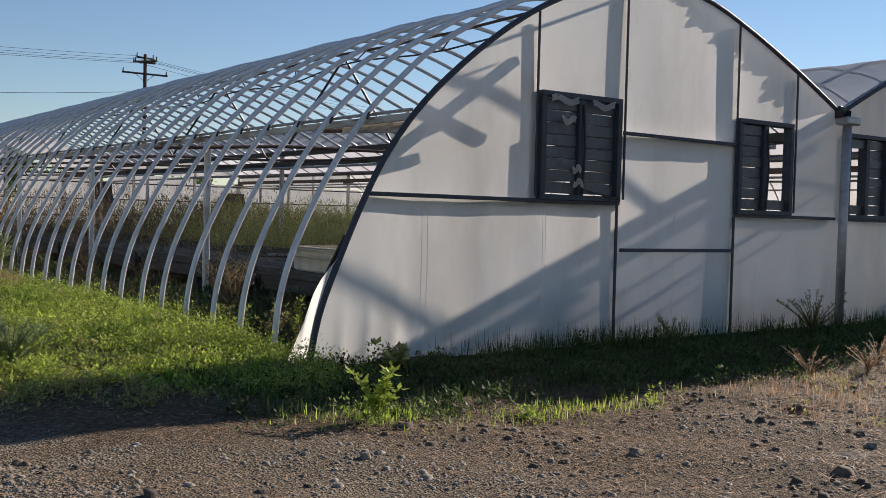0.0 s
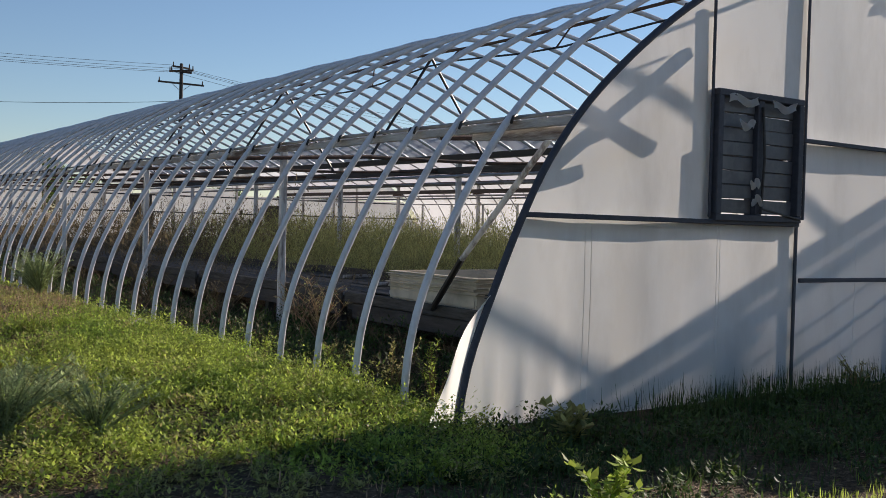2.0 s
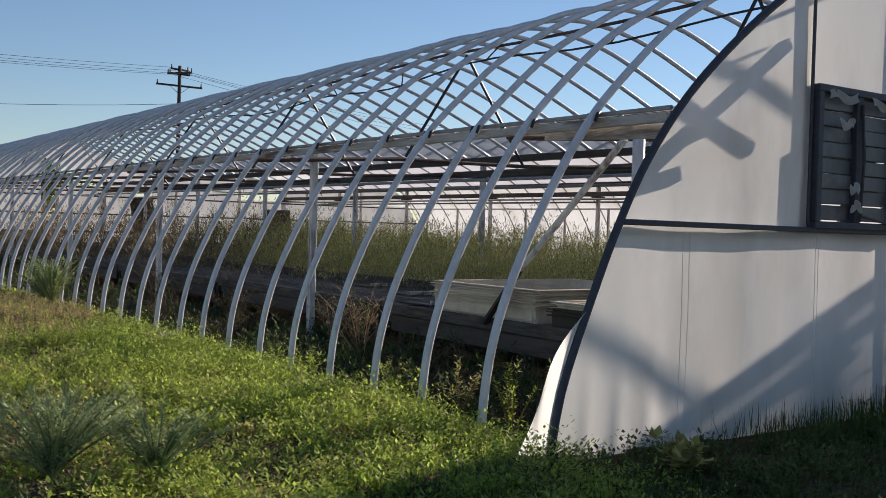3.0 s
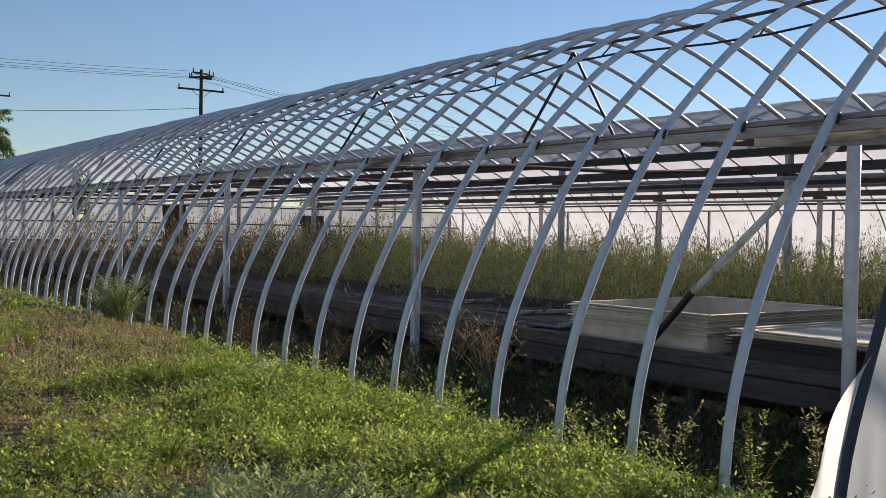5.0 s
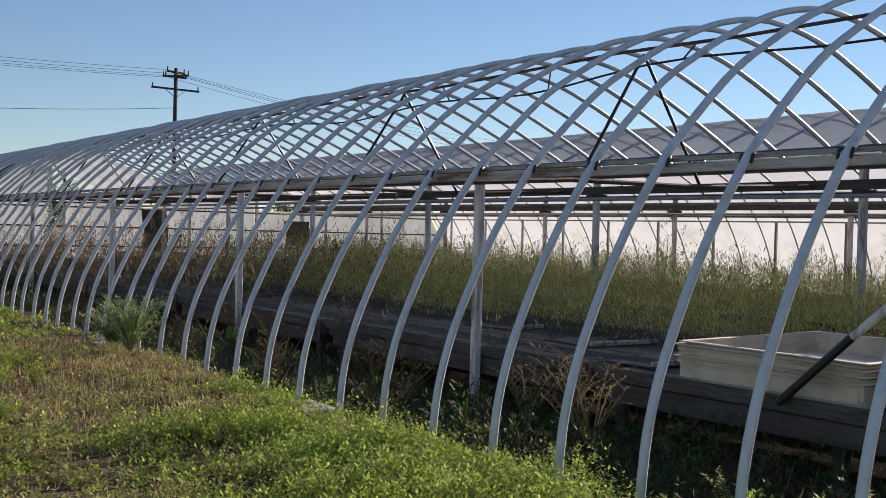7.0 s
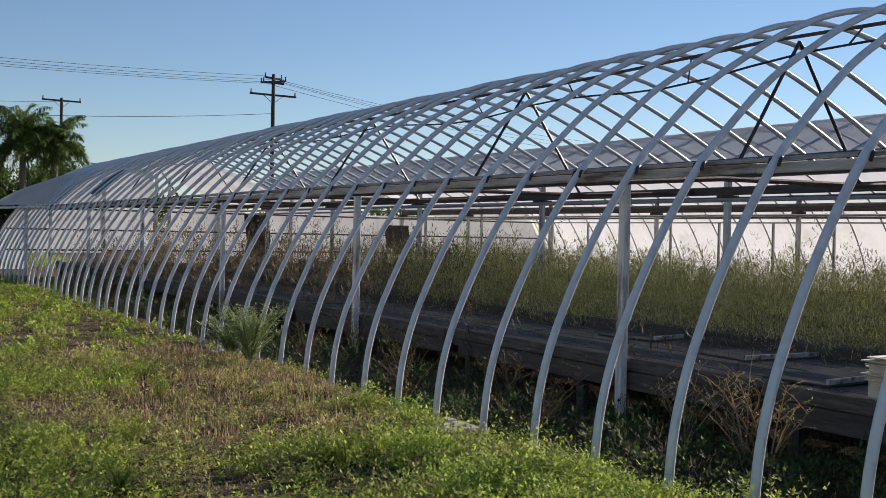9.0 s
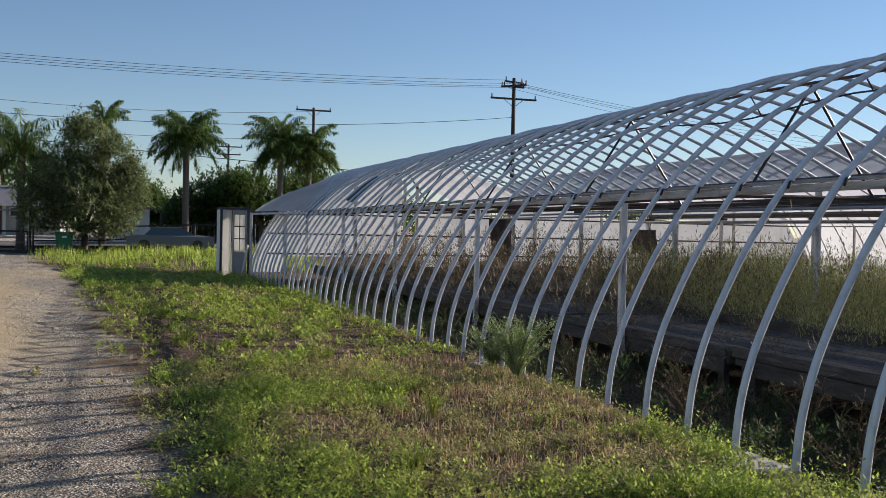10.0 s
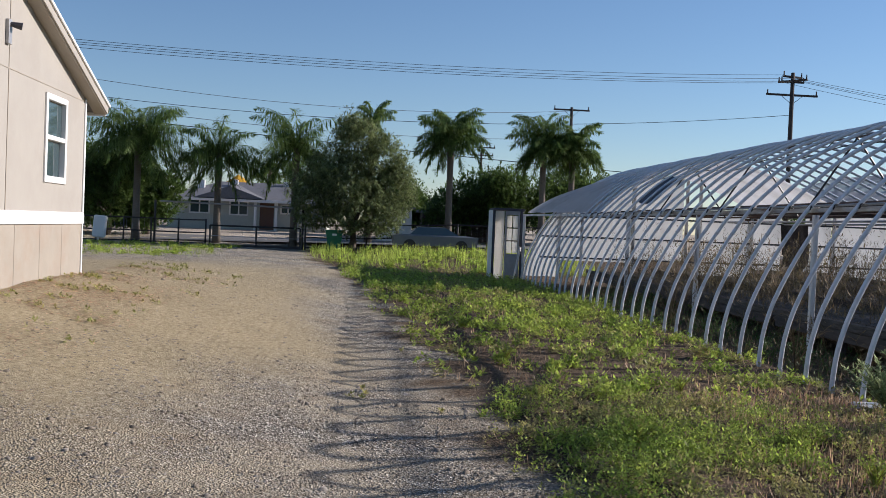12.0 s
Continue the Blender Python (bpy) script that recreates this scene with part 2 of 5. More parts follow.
# ---- mesh helpers ----
class Shape:
    """Vertices and faces of one mesh."""

    def __init__(self):
        self.v, self.f = [], []

    def add(self, verts, faces):
        k = len(self.v)
        self.v += [tuple(p) for p in verts]
        self.f += [tuple(i + k for i in f) for f in faces]
        return self

    def box(self, lo, hi, m=None, c=0.006):
        """A box with chamfered edges."""
        lo, hi = Vector(lo), Vector(hi)
        mid, h = (lo + hi) / 2, (hi - lo) / 2
        c = min(c, 0.45 * min(h))
        vs, idx = [], {}
        for sx in (-1, 1):
            for sy in (-1, 1):
                for sz in (-1, 1):
                    for ax in range(3):
                        d = [h[0] - c, h[1] - c, h[2] - c]
                        d[ax] = h[ax]
                        idx[sx, sy, sz, ax] = len(vs)
                        vs.append(mid + Vector((sx * d[0], sy * d[1], sz * d[2])))
        fs = []
        for ax in range(3):
            a, b = (ax + 1) % 3, (ax + 2) % 3
            for s in (-1, 1):
                q = []
                for p, r in ((-1, -1), (1, -1), (1, 1), (-1, 1)):
                    k = [0, 0, 0]
                    k[ax], k[a], k[b] = s, p, r
                    q.append(idx[(*k, ax)])
                fs.append(q if s > 0 else q[::-1])
        for ax in range(3):
            a, b = (ax + 1) % 3, (ax + 2) % 3
            for p in (-1, 1):
                for r in (-1, 1):
                    k0, k1 = [0, 0, 0], [0, 0, 0]
                    k0[ax], k0[a], k0[b] = -1, p, r
                    k1[ax], k1[a], k1[b] = 1, p, r
                    q = [idx[(*k0, a)], idx[(*k1, a)], idx[(*k1, b)], idx[(*k0, b)]]
                    fs.append(q if p * r > 0 else q[::-1])
        for sx in (-1, 1):
            for sy in (-1, 1):
                for sz in (-1, 1):
                    q = [idx[sx, sy, sz, k] for k in range(3)]
                    fs.append(q if sx * sy * sz > 0 else q[::-1])
        if m is not None:
            vs = [m @ p for p in vs]
        return self.add(vs, fs)

    def bar(self, a, b, w, h, c=0.005):
        """A rectangular bar from a to b."""
        a, b = Vector(a), Vector(b)
        d = b - a
        q = d.to_track_quat("Y", "Z").to_matrix().to_4x4()
        return self.box((-w / 2, 0, -h / 2), (w / 2, d.length, h / 2), Matrix.Translation(a) @ q, c)

    def tube(self, pts, r, n=8, ends=True):
        """A tube along a line of points; r is one radius or one for each point."""
        pts = [Vector(p) for p in pts]
        rs = r if isinstance(r, (list, tuple)) else [r] * len(pts)
        vs, fs = [], []
        ref = None
        for i, p in enumerate(pts):
            d = (pts[min(i + 1, len(pts) - 1)] - pts[max(i - 1, 0)]).normalized()
            if ref is None:
                ref = d.orthogonal().normalized()
            ref = (ref - d * ref.dot(d)).normalized()
            s = d.cross(ref)
            for k in range(n):
                a = 2 * math.pi * k / n
                vs.append(p + (ref * math.cos(a) + s * math.sin(a)) * rs[i])
        for i in range(len(pts) - 1):
            for k in range(n):
                a, b = i * n + k, i * n + (k + 1) % n
                fs.append((a, b, b + n, a + n))
        if ends:
            fs.append(tuple(range(n))[::-1])
            fs.append(tuple(range((len(pts) - 1) * n, len(pts) * n)))
        return self.add(vs, fs)

    def sheet(self, nu, nv, fn):
        """A grid of nu x nv cells whose points are fn(u, v), u and v from 0 to 1."""
        vs = [fn(i / nu, j / nv) for j in range(nv + 1) for i in range(nu + 1)]
        fs = [(j * (nu + 1) + i, j * (nu + 1) + i + 1, (j + 1) * (nu + 1) + i + 1, (j + 1) * (nu + 1) + i) for j in range(nv) for i in range(nu)]
        return self.add(vs, fs)

    def mesh(self, name, mat, smooth=False):
        me = bpy.data.meshes.new(name)
        me.from_pydata(self.v, [], self.f)
        me.materials.append(mat)
        if smooth:
            me.polygons.foreach_set("use_smooth", [True] * len(me.polygons))
        return me


def part(name, shape, mat, parent=None, label="", smooth=False):
    me = shape if isinstance(shape, bpy.types.Mesh) else shape.mesh(name, mat, smooth)
    ob = new(name, me)
    if parent is not None:
        ob.parent = parent
    return tagged(ob, label)


def thing(name, label, category, at=(0, 0, 0), group="", kind=""):
    ob = new(name)
    ob.location = at
    return tagged(ob, label, category, group, kind)


def spline(cp, n):
    """A smooth line through a few control points, n steps between each two."""
    cp = [Vector(p) for p in cp]
    out = []
    for i in range(len(cp) - 1):
        p0, p1, p2, p3 = cp[max(i - 1, 0)], cp[i], cp[i + 1], cp[min(i + 2, len(cp) - 1)]
        for k in range(n):
            t = k / n
            out.append(0.5 * ((2 * p1) + (p2 - p0) * t + (2 * p0 - 5 * p1 + 4 * p2 - p3) * t * t + (3 * p1 - p0 - 3 * p2 + p3) * t ** 3))
    out.append(cp[-1])
    return out


# ---- ground ----
DRIVE_Y, DRIVE_Z = (-60, -12, 0, 11, 30, 55, 60, 75, 120, 400), (0, 0, 0.15, 0.26, 0.32, 0.36, 0.75, 1.1, 1.4, 2.0)
BASE_Y, BASE_Z = (-60, 0, 8, 12, 38, 46, 60, 75, 120, 400), (0, 0, 0.0, 0.08, 0.13, 0.5, 0.85, 1.1, 1.4, 2.0)
EDGE_Y, EDGE_X = (-4, 0, 4, 9, 14, 21, 36, 43, 56), (-2.6, -3.6, -4.4, -4.65, -4.85, -5.2, -6.4, -7.7, -8.4)


def smooth(a, b, x):
    t = np.clip((x - a) / (b - a), 0, 1)
    return t * t * (3 - 2 * t)


def edge_x(y):
    """Where the weeds end and the drive begins."""
    return np.interp(y, EDGE_Y, EDGE_X) + 0.16 * np.sin(y * 1.7) + 0.1 * np.sin(y * 4.1 + 1)


def height(x, y):
    x, y = np.asarray(x, float), np.asarray(y, float)
    drive, base = np.interp(y, DRIVE_Y, DRIVE_Z), np.interp(y, BASE_Y, BASE_Z)
    e = np.interp(y, EDGE_Y, EDGE_X)
    z = drive + (base - drive) * smooth(0, 1, (x - e) / np.maximum(0.2 - e, 0.5))
    z = z + np.clip((-5.9 - x) / 4.4, 0, 1) * (0.66 * smooth(0, 13, y) * (1 - 0.8 * smooth(18, 40, y)) * (1 - smooth(50, 62, y)))
    z = z - 0.10 * smooth(0.1, 0.8, x) * smooth(-0.2, 0.4, y) * (1 - smooth(37, 39, y))
    z = z + 0.13 * smooth(-2.4, -0.9, x) * (1 - smooth(-0.25, 0.15, x)) * smooth(-0.6, 1.0, y) * (1 - smooth(10, 14, y))
    amp = 0.018 * (1 - smooth(60, 90, np.abs(y)))
    return z + amp * (np.sin(x * 1.9 + 0.6 * np.sin(y * 1.1)) * np.cos(y * 1.5 + 1.2) + 0.6 * np.sin(x * 4.3 + y * 3.1))


def zones(x, y):
    """How much gravel, dry dirt and far bare lot there is."""
    e = edge_x(y)
    ragged = 0.25 * np.sin(x * 5 + y * 3) + 0.18 * np.sin(y * 9 - x * 4)
    gravel = 1 - smooth(-0.25, 0.3, x - e + ragged)
    front = 1 - smooth(-3.35, -2.6, y + 0.35 * np.sin(x * 1.1) + 0.5 * ragged + 0.1 * np.clip(x - 2, 0, 4) * -1)
    gravel = np.maximum(gravel, front * smooth(-3.4, -1.6, x))
    gravel = np.maximum(gravel, front * smooth(-6, -7, y))
    inside = (x > 0.1) & (y > 0.1) & (y < 38)
    gravel = np.where(inside, 0, gravel)
    dirt = 0.9 * (1 - smooth(-7.6, -5.9, x + 0.35 * np.sin(y * 0.7) + 0.4 * np.sin(y * 0.31 + x))) * (1 - smooth(28, 40, y)) * smooth(5, 12, y)
    dirt = np.maximum(dirt, smooth(-4.0, -3.0, -np.abs(y + 3.2) - 2.6 + 0.4 * ragged) * 0.8)
    dirt = np.maximum(dirt, 0.6 * smooth(-0.6, -1.6, y) * smooth(-5.6, -4.8, y) * (0.5 + 0.5 * np.sin(x * 0.8 + 2)))
    back = smooth(-2.6, 2.2, y + 0.5 * np.sin(x * 1.3) + ragged)
    dirt = dirt * (0.05 + 0.95 * back)
    gravel = gravel * (back + (1 - back) * (0.22 + 0.2 * np.sin(x * 0.9 + 0.5 * y)))
    lot = smooth(60, 63, y)
    return gravel, dirt, lot


def grid_axis(a, b, step, far, n):
    inner = np.arange(a, b + 1e-6, step)
    out = np.geomspace(1, far, n)
    return np.concatenate([a - out[::-1], inner, b + out])


gx, gy = grid_axis(-14, 14, 0.2, 560, 16), grid_axis(-10, 62, 0.2, 560, 16)
GX, GY = np.meshgrid(gx, gy)
GZ = height(GX, GY)
gv = np.stack([GX.ravel(), GY.ravel(), GZ.ravel()], 1)
nx, ny = len(gx), len(gy)
ii = (np.arange(ny - 1)[:, None] * nx + np.arange(nx - 1)[None, :]).ravel()
gf = np.stack([ii, ii + 1, ii + nx + 1, ii + nx], 1)


def raw_mesh(name, verts, quads, mat):
    """A mesh of four-cornered faces from arrays."""
    me = bpy.data.meshes.new(name)
    nv, nf = len(verts), len(quads)
    me.vertices.add(nv)
    me.vertices.foreach_set("co", np.asarray(verts, np.float32).ravel())
    me.loops.add(nf * 4)
    me.loops.foreach_set("vertex_index", np.asarray(quads, np.int32).ravel())
    me.polygons.add(nf)
    me.polygons.foreach_set("loop_start", np.arange(0, nf * 4, 4, dtype=np.int32))
    me.update(calc_edges=True)
    me.materials.append(mat)
    return me


gm = raw_mesh("ground", gv, gf, M_GROUND)
za = gm.attributes.new("zone", "FLOAT_COLOR", "POINT")
g0, g1, g2 = zones(GX.ravel(), GY.ravel())
za.data.foreach_set("color", np.stack([g0, g1, g2, np.ones_like(g0)], 1).astype(np.float32).ravel())
gm.polygons.foreach_set("use_smooth", [True] * len(gm.polygons))
tagged(new("ground", gm), "dusty gravel drive and weedy brown soil", "ground", kind="structure")

# road behind the fence, with a kerb
rd = Shape()
rd.sheet(40, 1, lambda u, v: (-80 + 160 * u, 57.5 + 5.0 * v, float(height(-30 + 60 * u, 57.5 + 5 * v)) + 0.03))
tagged(part("road", rd, M_ASPHALT), "grey asphalt street behind the fence", "road", kind="structure")


# ---- leaves: quads scattered by rule ----
def leaf_quads(p, az, el, length, width):
    """Four-cornered leaves from base points, bearings, lifts, lengths and widths."""
    d = np.stack([np.cos(az) * np.cos(el), np.sin(az) * np.cos(el), np.sin(el)], 1)
    s = np.stack([-np.sin(az), np.cos(az), np.zeros_like(az)], 1)
    up = np.cross(d, s)
    mid = p + d * (length * 0.5)[:, None] + up * (length * -0.08)[:, None]
    w = s * (width * 0.5)[:, None]
    v = np.stack([p, mid + w, p + d * length[:, None], mid - w], 1).reshape(-1, 3)
    return v, np.arange(len(p) * 4).reshape(-1, 4)


def stuff(name, v, q, mat, label, category, parent=None):
    ob = new(name, raw_mesh(name, v, q, mat))
    if parent is not None:
        ob.parent = parent
        return tagged(ob, label)
    return tagged(ob, label, category, kind="stuff")


def fbm(x, y, s=1.0, k=0.0):
    """A cheap wavy field, about -1 to 1."""
    return (np.sin(x * 1.3 * s + 2.1 * np.sin(y * 0.9 * s + k)) * np.cos(y * 1.1 * s + 1.7 * np.sin(x * 0.7 * s + k)) + 0.5 * np.sin(x * 3.1 * s + y * 2.3 * s + k) * np.cos(y * 3.7 * s - x * 1.9 * s)) / 1.5


def weeds(n_plants, region, leaves, tall, size, keep, lean=0.5):
    """Leafy plants over a region (x0, x1, y0, y1): stems with leaves up them."""
    x0, x1, y0, y1 = region
    m = max(n_plants // 16, 4)
    of = rng.integers(0, m, n_plants)
    reach = rng.uniform(0.04, 0.20, m)[of]
    lush = rng.uniform(0.5, 1.5, m)[of]
    dx, dy = rng.normal(0, 1, n_plants), rng.normal(0, 1, n_plants)
    x = np.clip(rng.uniform(x0, x1, m)[of] + reach * dx, x0, x1)
    y = np.clip(rng.uniform(y0, y1, m)[of] + reach * dy, y0, y1)
    k = keep(x, y) > rng.uniform(0, 1, n_plants)
    x, y = x[k], y[k]
    z = height(x, y)
    mound = (lush * np.exp(-0.25 * (dx ** 2 + dy ** 2)))[k]
    h = tall * rng.uniform(0.45, 1.15, len(x)) * (0.18 + 1.0 * mound) * (0.85 + 0.4 * fbm(x, y, 1.4, 3))
    n = len(x) * leaves
    px, py, pz, ph = (np.repeat(a, leaves) for a in (x, y, z, h))
    f = rng.uniform(0.05, 1, n)
    az = rng.uniform(0, 2 * np.pi, n)
    sway = np.repeat(rng.uniform(0, 2 * np.pi, len(x)), leaves)
    off = lean * ph * f * f
    r = rng.uniform(0, 0.25, n) * ph
    p = np.stack([px + off * np.cos(sway) + r * np.cos(az), py + off * np.sin(sway) + r * np.sin(az), pz + ph * f], 1)
    ln = size * rng.uniform(0.5, 1.3, n)
    return leaf_quads(p, az, rng.uniform(-0.3, 1.1, n), ln, ln * rng.uniform(0.35, 0.6, n))


def blades(n, region, tall, wide, keep, tilt=0.5):
    """Thin upright blades and straws."""
    x0, x1, y0, y1 = region
    x, y = rng.uniform(x0, x1, n), rng.uniform(y0, y1, n)
    k = keep(x, y) > rng.uniform(0, 1, n)
    x, y = x[k], y[k]
    n = len(x)
    p = np.stack([x, y, height(x, y) - 0.01], 1)
    ln = tall * rng.uniform(0.4, 1.2, n)
    return leaf_quads(p, rng.uniform(0, 2 * np.pi, n), np.pi / 2 - np.abs(rng.normal(0, tilt, n)), ln, wide * rng.uniform(0.6, 1.4, n))


def litter(n, region, length, wide, keep, lift=0.0):
    """Straws lying on the ground, or on a bench at the height lift."""
    x0, x1, y0, y1 = region
    x, y = rng.uniform(x0, x1, n), rng.uniform(y0, y1, n)
    k = keep(x, y) > rng.uniform(0, 1, n)
    x, y = x[k], y[k]
    n = len(x)
    z = (height(x, y) if lift == 0 else np.full(n, lift)) + rng.uniform(0.004, 0.025, n)
    return leaf_quads(np.stack([x, y, z], 1), rng.uniform(0, 6.3, n), rng.uniform(-0.06, 0.16, n), length * rng.uniform(0.3, 1.3, n), wide * rng.uniform(0.5, 1.5, n))


def join(*vq):
    v, q, k = [], [], 0
    for a, b in vq:
        v.append(a)
        q.append(b + k)
        k += len(a)
    return np.concatenate(v), np.concatenate(q)


def strip(x, y):
    """The weedy strip beside the greenhouse."""
    e = edge_x(y)
    return smooth(-0.15, 0.5, x - e + 0.25 * fbm(x, y, 3)) * (1 - smooth(0.0, 0.5, x))


def dry_patch(x, y):
    return 1.1 * np.exp(-(((x + 0.9) / 1.2) ** 2 + ((y - 11.0) / 3.2) ** 2)) + 0.8 * np.exp(-(((x + 2.6) / 0.9) ** 2 + ((y - 8.5) / 2.2) ** 2))


def fresh(x, y):
    return strip(x, y) * np.clip(0.62 + 1.35 * fbm(x, y, 0.9) - 1.15 * dry_patch(x, y) + 0.35 * smooth(-1.8, -0.4, x) + 0.45 * (1 - smooth(4, 8, y)) + 0.5 * smooth(16, 24, y), 0.03, 1)


def dull(x, y):
    return strip(x, y) * np.clip(0.55 - 0.7 * fbm(x, y, 0.9) + 0.2 * dry_patch(x, y), 0.06, 1)


def dry(x, y):
    return strip(x, y) * np.clip(0.34 + 1.0 * dry_patch(x, y) + 0.55 * fbm(x, y, 1.7, 5), 0.03, 1)


stuff("weeds", *join(weeds(32000, (-5.2, 0.3, -1.2, 13), 11, 0.20, 0.036, fresh), weeds(11000, (-6.5, 0.3, 13, 38), 8, 0.2, 0.07, fresh),
                     weeds(9000, (-2.4, 0.1, -0.6, 9), 11, 0.24, 0.036, lambda x, y: fresh(x, y) * smooth(-2.4, -1.2, x)),
                     weeds(1500, (-8.0, 0.6, 38, 54), 8, 0.3, 0.13, fresh)), M_LEAF, "low bright green leafy weeds", "weeds")
stuff("dull_weeds", *join(weeds(18000, (-5.2, 0.3, -1.5, 13), 10, 0.16, 0.034, dull), weeds(4500, (-6.5, 0.3, 13, 40), 7, 0.16, 0.075, dull)),
      M_LEAF2, "dusty olive green low weeds", "weeds")
stuff("dry_grass", *join(blades(17000, (-5.2, 0.3, -1.5, 14.5), 0.11, 0.008, dry, 1.0), blades(7000, (-2.4, 0.2, 7.5, 14), 0.14, 0.009, dry, 0.9), blades(5000, (-6, 0.3, 13, 30), 0.14, 0.014, dry, 0.7)),
      M_DRY, "dry brown straw among the weeds", "dry grass")


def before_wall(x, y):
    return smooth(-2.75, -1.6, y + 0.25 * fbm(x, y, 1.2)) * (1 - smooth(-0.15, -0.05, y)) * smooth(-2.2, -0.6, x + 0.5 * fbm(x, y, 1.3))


def sunny_tuft(x, y):
    return np.exp(-(((x - 0.9) / 0.7) ** 2 + ((y + 2.7) / 0.22) ** 2)) + np.exp(-(((x + 0.75) / 0.4) ** 2 + ((y + 2.35) / 0.3) ** 2))


# Taller dark blades, bunched round x 3.3, imitate a blurred shadow.
def wall_foot(x, y):
    return (0.35 + 0.65 * np.exp(-((x - 3.3) / 1.3) ** 2)) * smooth(-0.7, -0.3, y) * (1 - smooth(-0.12, -0.06, y)) * smooth(1.2, 2.2, x)


# The wall's shadow is put into this grass through its darker green.
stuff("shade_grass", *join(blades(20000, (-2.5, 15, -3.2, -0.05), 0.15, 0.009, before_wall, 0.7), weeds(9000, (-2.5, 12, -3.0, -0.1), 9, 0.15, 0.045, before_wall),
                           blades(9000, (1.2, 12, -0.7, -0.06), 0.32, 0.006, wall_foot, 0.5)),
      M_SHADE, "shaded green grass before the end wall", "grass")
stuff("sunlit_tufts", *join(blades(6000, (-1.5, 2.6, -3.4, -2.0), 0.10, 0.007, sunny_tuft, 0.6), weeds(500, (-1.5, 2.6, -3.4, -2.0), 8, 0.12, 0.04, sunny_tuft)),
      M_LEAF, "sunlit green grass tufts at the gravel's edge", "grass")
stuff("straw_litter", *litter(38000, (-5.5, 6.5, -5.8, -0.6), 0.13, 0.007, lambda x, y: np.clip(0.3 + 0.6 * fbm(x, y, 1.1, 2), 0, 1) * smooth(3.2, 1.0, np.abs(y + 3.0))),
      M_DRY, "dry straw and stalks strewn on the dirt", "dry grass")
stuff("fence_grass", *blades(15000, (-8.5, 3.5, 39.5, 52.6), 0.55, 0.018, lambda x, y: smooth(-0.3, 0.8, x - edge_x(y)) * np.clip(0.3 + 1.5 * fbm(x, y, 0.8), 0.04, 1), 0.5),
      M_LEAF, "tall yellow-green grass along the fence", "grass")
def verge(x, y):
    return smooth(-11.2, -12.4, x + 0.5 * fbm(x, y, 0.7, 1)) * smooth(37, 42, y + 1.5 * fbm(x, y, 0.5, 4)) * np.clip(0.75 + 0.6 * fbm(x, y, 0.8, 2), 0, 1)


stuff("house_verge", *join(blades(5000, (-22, -11.0, 36, 54.6), 0.16, 0.02, verge, 0.7), weeds(3000, (-22, -11.0, 36, 54.6), 8, 0.18, 0.10, verge)), M_LEAF, "patchy green grass beside the drive", "grass")


def by_house(x, y):
    return np.clip(0.35 + 0.8 * fbm(x, y, 0.9, 8), 0, 1) * smooth(-8.2, -9.6, x + 0.4 * fbm(x, y, 1.4))


stuff("house_litter", *litter(30000, (-10.45, -7.6, 6, 24), 0.13, 0.014, by_house), M_DRY, "matted dry grass by the house", "dry grass")
stuff("house_weeds", *weeds(2500, (-10.5, -7.8, 6, 27), 8, 0.07, 0.05, by_house), M_LEAF2, "sparse olive weeds by the house", "weeds")
stuff("gravel_weeds", *weeds(60, (-5.9, -4.7, 7, 16), 14, 0.06, 0.05, lambda x, y: (np.hypot(x + 5.25, y - 11.4) < 0.3) + 0.08), M_LEAF2, "small weeds growing in the gravel", "weeds")


# loose stones
def stones(n, region, size, keep):
    x0, x1, y0, y1 = region
    x, y = rng.uniform(x0, x1, n), rng.uniform(y0, y1, n)
    k = keep(x, y) > rng.uniform(0, 1, n)
    x, y = x[k], y[k]
    n = len(x)
    s = size * rng.lognormal(0, 0.45, n)
    base = np.array([(-1, -1, 0), (1, -1, 0), (1, 1, 0), (-1, 1, 0), (-.6, -.6, .8), (.6, -.6, .8), (.6, .6, .8), (-.6, .6, .8)], float)
    j = base[None] * rng.uniform(0.55, 1.2, (n, 8, 3))
    a = rng.uniform(0, 6.3, n)
    c, sn = np.cos(a), np.sin(a)
    xr = j[:, :, 0] * c[:, None] - j[:, :, 1] * sn[:, None]
    yr = j[:, :, 0] * sn[:, None] + j[:, :, 1] * c[:, None]
    v = np.stack([x[:, None] + xr * s[:, None], y[:, None] + yr * s[:, None], height(x, y)[:, None] - 0.003 + j[:, :, 2] * s[:, None] * 0.9], 2).reshape(-1, 3)
    f = np.array([(4, 5, 6, 7), (0, 1, 5, 4), (1, 2, 6, 5), (2, 3, 7, 6), (3, 0, 4, 7)])
    q = (np.arange(n)[:, None, None] * 8 + f[None]).reshape(-1, 4)
    return v, q


def on_gravel(x, y):
    gravel, dirt, _ = zones(x, y)
    return gravel * (1 - 0.85 * dirt)


stuff("gravel", *join(stones(60000, (-5, 7, -7.5, -2.3), 0.0075, lambda x, y: np.clip(on_gravel(x, y) + 0.35 * smooth(-2.5, -3.4, y), 0, 1)), stones(60000, (-9.5, -4, 3, 14), 0.0065, on_gravel), stones(7000, (-10, -4.5, 14, 30), 0.009, on_gravel)),
      M_STONE, "loose grey gravel stones", "gravel")

stuff("clods", *join(stones(5000, (-5, 7, -7.5, -2.6), 0.017, lambda x, y: np.clip(0.3 + 1.1 * fbm(x, y, 1.3, 9), 0, 1)), stones(260, (-5, 7, -7.5, -2.6), 0.028, lambda x, y: np.clip(0.9 * fbm(x, y, 1.1, 2), 0, 1))),
      M_CLOD, "dark crumbs and clods of earth on the dirt", "earth")


